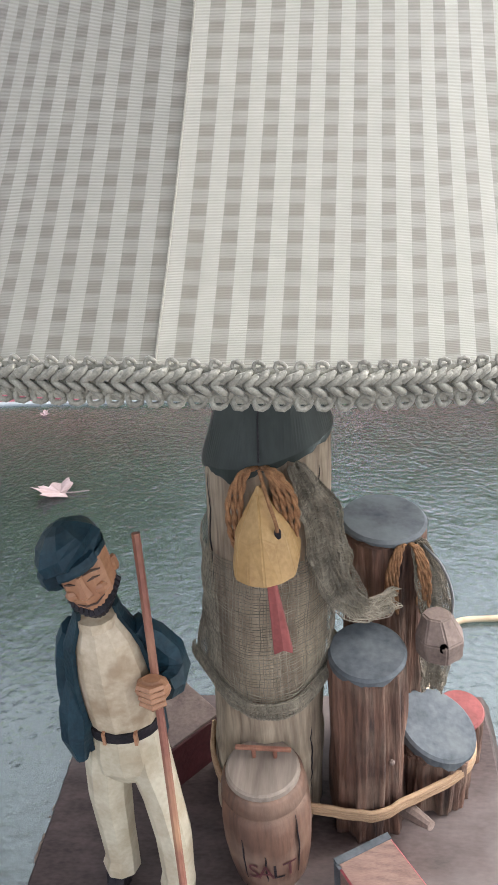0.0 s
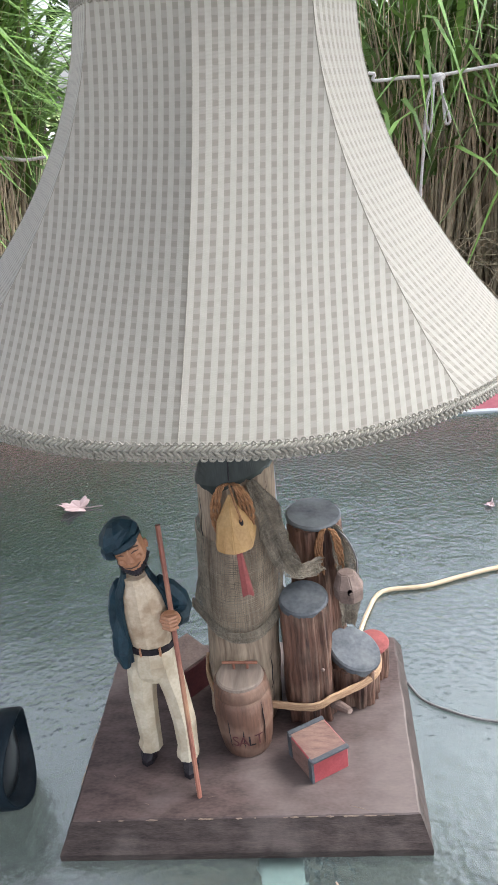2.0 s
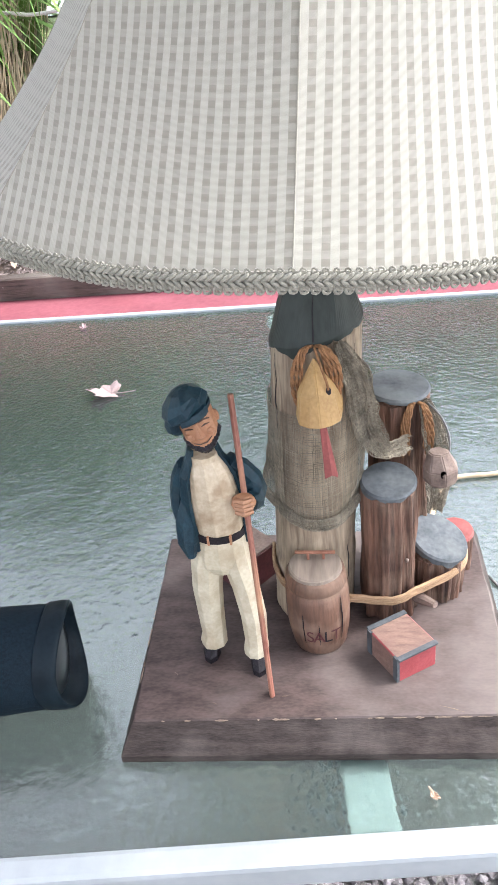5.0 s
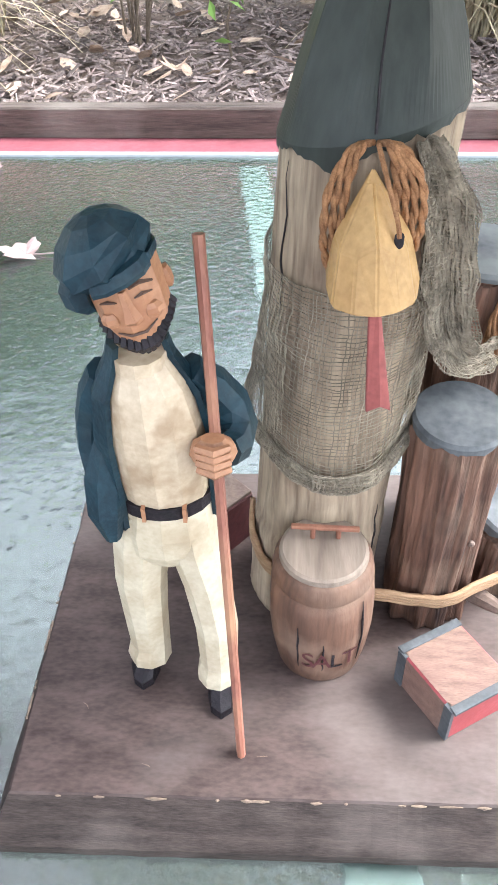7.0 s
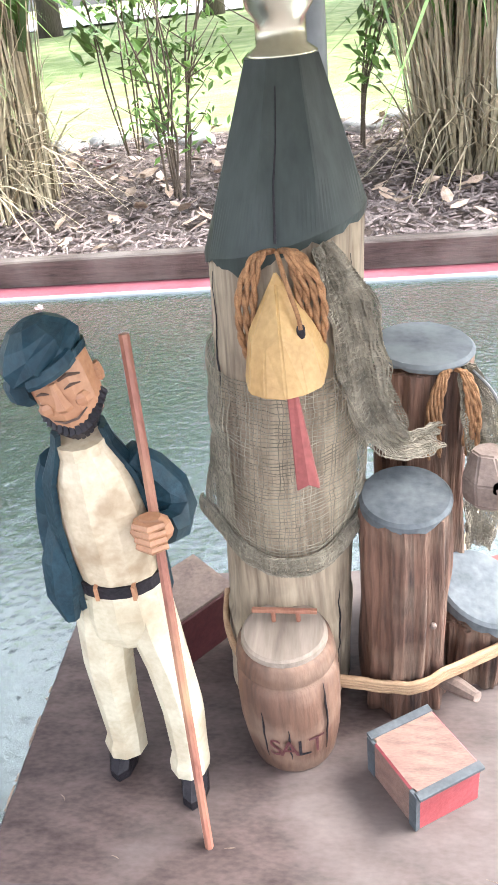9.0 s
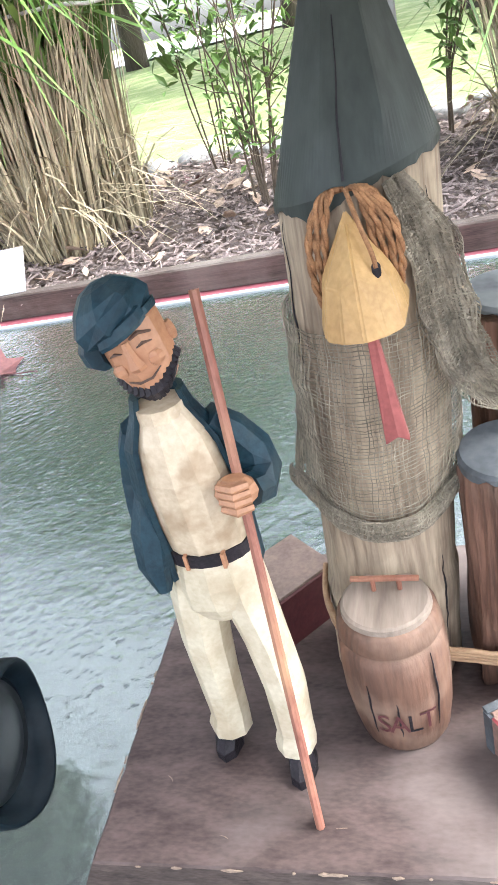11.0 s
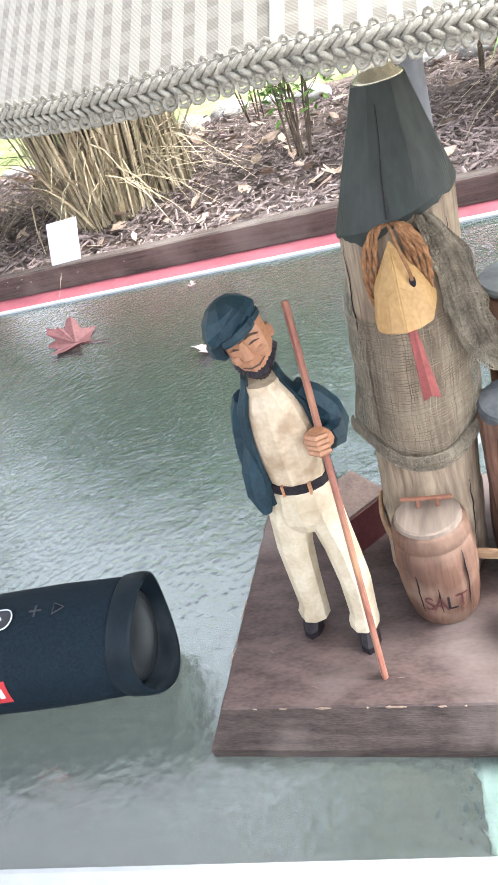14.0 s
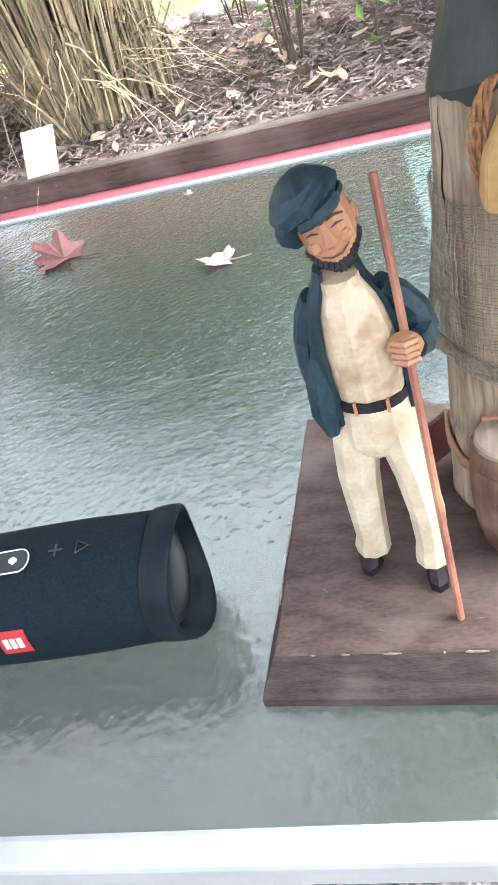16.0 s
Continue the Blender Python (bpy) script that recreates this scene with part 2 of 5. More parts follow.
M_REDLEDGE = material("red_masonry_paint", (0.21, 0.050, 0.066), (0.30, 0.088, 0.108), rough=0.75, scale=12, bump=0.3, stain=(0.28, 0.07, 0.08), stain_scale=4)
# Dark green wall tone, chosen to darken the far glass like reflected trees.
M_DARKWALL = material("dark_green_wall", (0.018, 0.028, 0.022), (0.075, 0.10, 0.08), rough=0.9, scale=14, bump=0.8, stain=(0.14, 0.16, 0.14), stain_scale=9, stain_amount=0.4, depth=0.008)
M_GRAVEL = material("gravel_ground", (0.10, 0.085, 0.08), (0.30, 0.27, 0.26), rough=0.95, scale=60, bump=1.0, depth=0.01)
M_PEBBLE = material("pebble", (0.10, 0.083, 0.085), (0.25, 0.213, 0.218), rough=0.85, scale=70, bump=0.4, per_piece=0.45)
M_MULCH = material("mulch_soil", (0.05, 0.035, 0.028), (0.18, 0.13, 0.105), rough=0.95, scale=30, bump=1.0, depth=0.012)
M_CHIPS = material("mulch_chips", (0.105, 0.078, 0.070), (0.30, 0.24, 0.22), rough=0.9, scale=40, bump=0.5, per_piece=0.55)
M_LITTER = material("dry_leaves", (0.24, 0.16, 0.11), (0.52, 0.40, 0.31), rough=0.85, scale=40, bump=0.4, per_piece=0.4)
M_LAWN = material("lawn_grass", (0.12, 0.17, 0.045), (0.27, 0.33, 0.115), rough=0.95, scale=6, bump=0.8, fine=12, stain=(0.40, 0.40, 0.20), stain_scale=3.5, stain_amount=0.7, depth=0.03)
M_BLADE = material("green_grass_blade", (0.075, 0.15, 0.028), (0.20, 0.33, 0.075), rough=0.5, scale=3, bump=0.0, per_piece=0.45)
M_STALK = material("tan_grass_stalk", (0.235, 0.185, 0.115), (0.53, 0.455, 0.305), rough=0.8, scale=8, bump=0.0, per_piece=0.5)
M_TWIG = material("shrub_stem", (0.07, 0.05, 0.035), (0.16, 0.12, 0.085), rough=0.85, scale=30, bump=0.4)
M_BARK = material("tree_bark", (0.05, 0.04, 0.033), (0.13, 0.105, 0.085), rough=0.95, scale=9, stretch=(1, 1, 0.2), bump=1.0, depth=0.03)
M_FOLIAGE = material("tree_foliage", (0.022, 0.052, 0.018), (0.075, 0.135, 0.045), rough=0.7, scale=2, bump=0.0, per_piece=0.5)
M_ROCK = material("field_stone", (0.24, 0.23, 0.22), (0.48, 0.47, 0.45), rough=0.9, scale=12, bump=0.7, depth=0.01)
M_MAPLE = material("red_maple_leaf", (0.055, 0.018, 0.020), (0.15, 0.055, 0.050), rough=0.7, scale=30, bump=0.3)
M_PINKLEAF = material("pale_pink_leaf", (0.26, 0.175, 0.165), (0.42, 0.32, 0.30), rough=0.75, scale=40, bump=0.3)
M_CORD = material("tan_cord", (0.42, 0.30, 0.18), (0.58, 0.45, 0.30), rough=0.6, scale=120, bump=0.3)
M_GREYCORD = material("grey_cord", (0.09, 0.085, 0.08), (0.18, 0.17, 0.16), rough=0.5, scale=120, bump=0.2)
M_WHITEROPE = material("white_rope", (0.46, 0.44, 0.41), (0.68, 0.66, 0.63), rough=0.85, scale=160, bump=0.6)
M_POLE = material("grey_pole_paint", (0.13, 0.14, 0.155), (0.19, 0.20, 0.22), rough=0.4, scale=20, bump=0.1)
M_CANOPY = material("canopy_cloth", (0.30, 0.28, 0.32), (0.38, 0.36, 0.40), rough=0.9, scale=8, bump=0.1)
cn = M_CANOPY.node_tree
ct, cm = cn.nodes.new("ShaderNodeBsdfTranslucent"), cn.nodes.new("ShaderNodeMixShader")
ct.inputs["Color"].default_value = (0.58, 0.55, 0.60, 1)
cm.inputs["Fac"].default_value = 0.5
cn.links.new(cn.nodes["Principled BSDF"].outputs[0], cm.inputs[1])
cn.links.new(ct.outputs[0], cm.inputs[2])
cn.links.new(cm.outputs[0], cn.nodes["Material Output"].inputs["Surface"])
M_PALEGROUND = material("pale_gravel_drive", (0.55, 0.55, 0.54), (0.72, 0.72, 0.71), rough=0.9, scale=1.5, bump=0.2)


# ---- mesh helpers ----
def root_of(ob):
    off = Vector((0, 0, 0))
    while ob is not None:
        off += ob.location
        ob = ob.parent
    return off


def finish(bm, name, mats, at=(0, 0, 0), smooth=False):
    if isinstance(at, (tuple, list)):
        at = Vector(at)
    bmesh.ops.translate(bm, verts=bm.verts, vec=-at)
    me = bpy.data.meshes.new(name)
    bm.to_mesh(me)
    bm.free()
    for k in (mats if isinstance(mats, (list, tuple)) else [mats]):
        me.materials.append(k)
    if smooth:
        me.polygons.foreach_set("use_smooth", [True] * len(me.polygons))
    return me


def thing(name, at, label, category, group="", kind=""):
    ob = new(name)
    ob.empty_display_size = 0.05
    ob.location = at
    return tagged(ob, label, category, group, kind)


def part(name, bm, mats, parent, label="", smooth=False):
    ob = new(name, finish(bm, name, mats, root_of(parent), smooth))
    ob.parent = parent
    return tagged(ob, label)


def solo(name, bm, mats, at, label, category, group="", kind="", smooth=False):
    ob = new(name, finish(bm, name, mats, at, smooth))
    ob.location = at
    return tagged(ob, label, category, group, kind)


def ring_faces(bm, rings, closed_ends=True, mi=0):
    for a, b in zip(rings, rings[1:]):
        k = len(a)
        for i in range(k):
            f = bm.faces.new((a[i], a[(i + 1) % k], b[(i + 1) % k], b[i]))
            f.material_index = mi
    if closed_ends:
        bm.faces.new(list(reversed(rings[0]))).material_index = mi
        bm.faces.new(rings[-1]).material_index = mi


def loft(bm, sections, sides=10, mi=0, carve=0.0, ends=True, phase=0.0):
    """Sections (cx, cy, cz, rx, ry[, tilt_x, tilt_y]) of stacked ellipses."""
    rings = []
    for s in sections:
        cx, cy, cz, rx, ry = s[:5]
        tx, ty = (s[5], s[6]) if len(s) > 5 else (0, 0)
        ring = []
        for i in range(sides):
            a = 2 * math.pi * i / sides + phase
            r = 1 + carve * (random.random() - 0.5)
            dx, dy = rx * math.cos(a) * r, ry * math.sin(a) * r
            ring.append(bm.verts.new((cx + dx, cy + dy, cz + dx * tx + dy * ty)))
        rings.append(ring)
    ring_faces(bm, rings, ends, mi)
    return rings


def tube(bm, pts, radius, sides=8, mi=0, flat=1.0, carve=0.0):
    """A tube along points; radius a number or one per point; flat squeezes it sideways."""
    pts = [Vector(p) for p in pts]
    rad = radius if isinstance(radius, (list, tuple)) else [radius] * len(pts)
    rings, up = [], None
    for i, p in enumerate(pts):
        d = (pts[min(i + 1, len(pts) - 1)] - pts[max(i - 1, 0)]).normalized()
        if up is None:
            up = Vector((0, 0, 1)) if abs(d.z) < 0.9 else Vector((0, 1, 0))
        side = d.cross(up).normalized()
        up = side.cross(d).normalized()
        rings.append([bm.verts.new(p + (side * math.cos(2 * math.pi * k / sides) * flat + up * math.sin(2 * math.pi * k / sides))
                                   * rad[i] * (1 + carve * (random.random() - 0.5))) for k in range(sides)])
    ring_faces(bm, rings, True, mi)


def curve_pts(pts, per=6):
    """Catmull-Rom points through a few given ones."""
    p = [Vector(q) for q in pts]
    p = [2 * p[0] - p[1]] + p + [2 * p[-1] - p[-2]]
    out = []
    for i in range(1, len(p) - 2):
        for k in range(per):
            t = k / per
            out.append(0.5 * ((2 * p[i]) + (p[i + 1] - p[i - 1]) * t + (2 * p[i - 1] - 5 * p[i] + 4 * p[i + 1] - p[i + 2]) * t * t
                              + (3 * p[i] - p[i - 1] - 3 * p[i + 1] + p[i + 2]) * t ** 3))
    return out + [p[-2]]


def block(bm, corners, z0, z1, bevel=0.0, mi=0, shrink=0.0):
    """A prism over a polygon of (x, y); shrink draws the top in."""
    c = Vector((sum(p[0] for p in corners) / len(corners), sum(p[1] for p in corners) / len(corners)))
    lo = [bm.verts.new((x, y, z0)) for x, y in corners]
    hi = []
    for x, y in corners:
        d = Vector((x, y)) - c
        s = 1 - shrink / max(d.length, 1e-6)
        hi.append(bm.verts.new((c.x + d.x * s, c.y + d.y * s, z1)))
    k = len(corners)
    fs = [bm.faces.new(list(reversed(lo))), bm.faces.new(hi)]
    fs += [bm.faces.new((lo[i], lo[(i + 1) % k], hi[(i + 1) % k], hi[i])) for i in range(k)]
    for f in fs:
        f.material_index = mi
    if bevel:
        es = list({e for f in fs for e in f.edges})
        bmesh.ops.bevel(bm, geom=es, offset=bevel, segments=2, affect="EDGES", profile=0.6)
    return fs


def bar(bm, a, b, width, height, bevel=0.0):
    """A squared bar from a to b, its top at their height."""
    a, b = Vector(a), Vector(b)
    d = (b - a).normalized()
    s = d.cross(Vector((0, 0, 1))).normalized() * width / 2
    u = s.cross(d).normalized() * height
    if u.z < 0:
        u = -u
    vs = [bm.verts.new(p + q) for p in (a, b) for q in (s, -s, -s - u, s - u)]
    fs = [bm.faces.new([vs[i] for i in q]) for q in ((0, 1, 2, 3), (7, 6, 5, 4), (0, 4, 5, 1), (1, 5, 6, 2), (2, 6, 7, 3), (3, 7, 4, 0))]
    bmesh.ops.recalc_face_normals(bm, faces=fs)
    if bevel:
        bmesh.ops.bevel(bm, geom=list({e for f in fs for e in f.edges}), offset=bevel, segments=2, affect="EDGES", profile=0.6)


def ball(bm, c, rx, ry, rz, seg=10, rows=6, mi=0, carve=0.0):
    secs = []
    for i in range(1, rows):
        a = math.pi * i / rows
        secs.append((c[0], c[1], c[2] - rz * math.cos(a), rx * math.sin(a), ry * math.sin(a)))
    loft(bm, secs, seg, mi, carve)


def raw(name, verts, faces, mats, at, label, category, kind="", smooth=False, parent=None):
    me = bpy.data.meshes.new(name)
    me.from_pydata(verts, [], faces)
    for k in (mats if isinstance(mats, (list, tuple)) else [mats]):
        me.materials.append(k)
    ob = new(name, me)
    if parent is not None:
        ob.parent = parent
        return tagged(ob, label, kind=kind)
    ob.location = at
    return tagged(ob, label, category, kind=kind)


# ---- setting: ground, ledge, bed, lawn ----
TABLE = 0.72
rng = random.Random(7)


def sheet(x0, x1, y0, y1, nx, ny, height):
    verts, faces = [], []
    for j in range(ny + 1):
        for i in range(nx + 1):
            x, y = x0 + (x1 - x0) * i / nx, y0 + (y1 - y0) * j / ny
            verts.append((x, y, height(x, y)))
    for j in range(ny):
        for i in range(nx):
            a = j * (nx + 1) + i
            faces.append((a, a + 1, a + nx + 2, a + nx + 1))
    return verts, faces


v, f = sheet(-60, 60, -60, 1.5, 8, 8, lambda x, y: 0.0)
raw("ground", v, f, M_GRAVEL, (0, 0, 0), "grey-brown pea gravel ground under the table", "ground", "structure")

bm = bmesh.new()
block(bm, [(-6, 1.33), (6, 1.05), (6, 1.42), (-6, 1.90)], 0.47, 0.55, 0.006)
solo("ledge", bm, M_REDLEDGE, (0, 1.4, 0), "red painted masonry ledge below the planting bed", "ledge", kind="structure")
# wall below the ledge, added so the far glass looks dark green
bm = bmesh.new()
block(bm, [(-6, 1.35), (6, 1.07), (6, 1.42), (-6, 1.90)], 0.0, 0.47, 0.0)
solo("wall_under_ledge", bm, M_DARKWALL, (0, 1.4, 0), "added dark green wall under the ledge that darkens the far glass", "wall", kind="structure")


def bed_height(x, y):
    return 0.585 + 0.018 * noise.noise((x * 3, y * 3, 0)) + 0.008 * noise.noise((x * 11, y * 11, 4)) + 0.02 * max(0, y - 2.2)


v, f = sheet(-7, 7, 1.25, 3.45, 220, 46, bed_height)
v = [(x, max(y, 1.618 - 0.045 * x), z) for x, y, z in v]
raw("planting_bed", v, f, M_MULCH, (0, 0, 0), "brown bark mulch of the raised planting bed", "mulch bed", "structure")


def lawn_height(x, y):
    return 0.60 + 0.03 * min(y - 3.2, 20) * 0.5 + 0.02 * noise.noise((x, y, 9))


v, f = sheet(-60, 60, 3.25, 80, 160, 110, lawn_height)
raw("lawn", v, f, M_LAWN, (0, 0, 0), "short yellow-green lawn behind the bed", "lawn", "structure")
v, f = sheet(-40, 30, 15.0, 21.0, 30, 6, lambda x, y: lawn_height(x, y) + 0.03)
raw("drive", v, f, M_PALEGROUND, (0, 0, 0), "pale grey gravel drive beyond the lawn", "drive", "structure")

# timber edging of the bed, three boards end to end
TIM = lambda x: 1.588 - 0.045 * x
boards = thing("bed_edging", (0, 1.59, 0.5), "weathered dark timber boards edging the mulch bed", "edging")
for x0, x1 in ((-4.2, -1.62), (-1.615, 0.93), (0.935, 3.6)):
    bm = bmesh.new()
    n = 24
    rings = []
    for i in range(n + 1):
        x = x0 + (x1 - x0) * i / n
        w = 0.001 * noise.noise((x * 4, 1, 2))
        y = TIM(x)
        z1 = 0.618 + w
        rings.append([bm.verts.new(p) for p in ((x, y + w, 0.552), (x, y + 0.045, 0.552), (x, y + 0.045, z1 - 0.003),
                                                (x, y + 0.04, z1), (x, y + 0.004 + w, z1), (x, y + w, z1 - 0.004))])
    ring_faces(bm, rings)
    bmesh.ops.recalc_face_normals(bm, faces=bm.faces)
    part("board", bm, M_TIMBER, boards)

# mulch chips and dry leaves
verts, faces = [], []
for i in range(15000):
    x, y = rng.uniform(-2.6, 1.7), 1.65 + 1.65 * rng.random() ** 1.3
    z = bed_height(x, y) + rng.uniform(0.002, 0.022)
    a, l, w = rng.uniform(0, 6.28), rng.uniform(0.010, 0.060), rng.uniform(0.003, 0.010)
    t = rng.uniform(-0.45, 0.45)
    dx, dy, dz = math.cos(a) * l / 2, math.sin(a) * l / 2, math.sin(t) * l / 2
    sx, sy = -math.sin(a) * w / 2, math.cos(a) * w / 2
    k = len(verts)
    h = rng.uniform(0.002, 0.005)
    verts += [(x - dx - sx, y - dy - sy, z - dz), (x + dx - sx, y + dy - sy, z + dz), (x + dx + sx, y + dy + sy, z + dz), (x - dx + sx, y - dy + sy, z - dz),
              (x - dx * 0.9, y - dy * 0.9, z - dz + h), (x + dx * 0.9, y + dy * 0.9, z + dz + h)]
    faces += [(k, k + 1, k + 5, k + 4), (k + 2, k + 3, k + 4, k + 5), (k + 1, k + 2, k + 5), (k + 3, k, k + 4)]
raw("bark_chips", verts, faces, M_CHIPS, (0, 0, 0), "shredded brown bark chips covering the bed", "mulch", "stuff")
verts, faces = [], []
for i in range(420):
    x, y = rng.uniform(-2.4, 1.6), 1.68 + 1.7 * rng.random()
    z = bed_height(x, y) + rng.uniform(0.02, 0.04)
    a, s = rng.uniform(0, 6.28), rng.uniform(0.014, 0.046)
    curl = rng.uniform(-0.6, 0.8)
    m = pose(x, y, z, rng.uniform(-30, 30), rng.uniform(-30, 30), math.degrees(a))
    k = len(verts)
    out = [(-1, 0, 0), (-0.5, 0.38, 0.2), (0.2, 0.45, 0.25), (1, 0, 0.1), (0.2, -0.45, 0.25), (-0.5, -0.38, 0.2), (-0.1, 0, 0)]
    verts += [tuple(m @ Vector((p[0] * s, p[1] * s, p[2] * s * curl))) for p in out]
    faces += [(k + 6, k + i0, k + i1) for i0, i1 in ((0, 1), (1, 2), (2, 3), (3, 4), (4, 5), (5, 0))]
raw("leaf_litter", verts, faces, M_LITTER, (0, 0, 0), "curled pale dry leaves scattered on the mulch", "leaf litter", "stuff")

# pebbles by the table's near side
verts, faces = [], []
OCT = [(1, 0, 0), (0.6, 0.75, 0.1), (-0.4, 0.9, 0), (-1, 0.1, 0.1), (-0.5, -0.8, 0), (0.5, -0.85, 0.1), (0.15, 0.05, 0.7), (0, 0, -0.6)]
for i in range(14000):
    x, y = rng.uniform(-1.1, 0.75), rng.uniform(-0.2, 0.5)
    s = rng.uniform(0.005, 0.012)
    m = pose(x, y, s * 0.4 + rng.uniform(0, 0.006), rng.uniform(-40, 40), rng.uniform(-40, 40), rng.uniform(0, 360))
    k = len(verts)
    verts += [tuple(m @ (Vector(p) * s * rng.uniform(0.8, 1.2))) for p in OCT]
    faces += [(k + j, k + (j + 1) % 6, k + 6) for j in range(6)] + [(k + (j + 1) % 6, k + j, k + 7) for j in range(6)]
raw("pebbles", verts, faces, M_PEBBLE, (0, 0, 0), "loose grey and pinkish pea gravel pebbles", "gravel", "stuff")


# ---- table ----
table = thing("patio_table", (-0.1, 0.5, 0), "white enamelled patio table with a rippled glass top", "table")
FRONT = lambda x: -0.070 + 0.072 * x
BACK = lambda x: 1.022 - 0.035 * x
XL, XR = -1.35, 0.95
bm = bmesh.new()
block(bm, [(XL + 0.02, FRONT(XL)), (XR - 0.02, FRONT(XR)), (XR - 0.02, BACK(XR)), (XL + 0.02, BACK(XL))], TABLE - 0.006, TABLE, 0.0)
glass = part("glass_top", bm, M_GLASS, table, "greenish rippled glass pane")
glass.visible_shadow = False


def rail(a, b, name):
    k = bmesh.new()
    bar(k, a, b, 0.024, 0.030, 0.005)
    return part(name, k, M_WHITE, table)


rail((XL, FRONT(XL) - 0.0125, TABLE + 0.006), (XR, FRONT(XR) - 0.0125, TABLE + 0.006), "front_rail")
bm = bmesh.new()
bar(bm, (XL, BACK(XL) + 0.008, TABLE + 0.004), (XR, BACK(XR) + 0.008, TABLE + 0.004), 0.015, 0.02, 0.003)
part("back_rail", bm, M_WHITE, table)
rail((XL, FRONT(XL), TABLE + 0.006), (XL, BACK(XL), TABLE + 0.006), "side_rail")
rail((XR, FRONT(XR), TABLE + 0.006), (XR, BACK(XR), TABLE + 0.006), "side_rail")
bm = bmesh.new()
bar(bm, (0.044, -0.06, TABLE - 0.012), (-0.072, 1.01, TABLE - 0.012), 0.042, 0.02, 0.003)
part("crossbar", bm, M_PALE, table)
for lx, ly in ((XL + 0.03, FRONT(XL) + 0.03), (XR - 0.03, FRONT(XR) + 0.03), (XL + 0.03, BACK(XL) - 0.03), (XR - 0.03, BACK(XR) - 0.03)):
    bm = bmesh.new()
    tube(bm, [(lx, ly, 0.0), (lx, ly, 0.02), (lx, ly, 0.4), (lx, ly, TABLE - 0.02)], [0.02, 0.016, 0.016, 0.016], 12)
    part("leg", bm, M_WHITE, table, smooth=True)

# patio canopy, its pole standing through the table
PX, PY = 0.020, 0.38
canopy = thing("patio_canopy", (PX, PY, 0), "lilac-grey cloth patio canopy on a grey pole through the table", "canopy")
bm = bmesh.new()
tube(bm, [(PX, PY, 0.06), (PX, PY, 0.9), (PX, PY, 1.6), (PX, PY, 2.64)], 0.0205, 20)
part("pole", bm, M_POLE, canopy, smooth=True)
bm = bmesh.new()
loft(bm, [(PX, PY, 0.0, 0.06, 0.06), (PX, PY, 0.015, 0.06, 0.06), (PX, PY, 0.03, 0.04, 0.04), (PX, PY, 0.12, 0.03, 0.03)], 20)
part("foot", bm, M_POLE, canopy)
CX0, CX1, CY0, CY1 = -2.5, 1.2, -1.2, 1.27
bm = bmesh.new()
rows = []
for j in range(11):
    y = CY0 + (CY1 - CY0) * j / 10
    rows.append([bm.verts.new((CX0 + (CX1 - CX0) * i / 16, y, 2.65 + 0.22 * math.sin(math.pi * i / 16) * math.sin(math.pi * j / 10) - 0.012 * math.sin(math.pi * (i % 4) / 4))) for i in range(17)])
for a, b in zip(rows, rows[1:]):
    for i in range(16):
        bm.faces.new((a[i], a[i + 1], b[i + 1], b[i])).smooth = True
bmesh.ops.solidify(bm, geom=bm.faces[:], thickness=0.003)
part("cloth", bm, M_CANOPY, canopy)
for a, b in (((CX0, CY1), (CX1, CY1)), ((CX0, CY0), (CX1, CY0)), ((CX0, CY0), (CX0, CY1)), ((CX1, CY0), (CX1, CY1))):
    bm = bmesh.new()
    bar(bm, (*a, 2.645), (*b, 2.645), 0.03, 0.03, 0.003)
    part("frame_bar", bm, M_POLE, canopy)
bm = bmesh.new()
bar(bm, (PX, CY0, 2.645), (PX, CY1, 2.645), 0.03, 0.025, 0.003)
part("ridge_bar", bm, M_POLE, canopy)


# ---- lamp ----
BT = 0.757
lamp = thing("table_lamp", (0.0, 0.13, TABLE), "table lamp with carved wooden harbour scene and checked bell shade", "lamp")
bm = bmesh.new()
LO = [(-0.178, 0.0), (0.182, 0.0), (0.186, 0.285), (-0.176, 0.285)]
HI = [(-0.165, 0.016), (0.172, 0.016), (0.176, 0.268), (-0.168, 0.268)]
nx = 26


def edge_pts(poly, n, wob):
    out = []
    for i in range(4):
        a, b = Vector(poly[i]), Vector(poly[(i + 1) % 4])
        for k in range(n):
            p = a.lerp(b, k / n)
            out.append((p.x + wob * noise.noise((p.x * 60, p.y * 60, i)), p.y + wob * noise.noise((p.x * 60, p.y * 60, i + 9))))
    return out


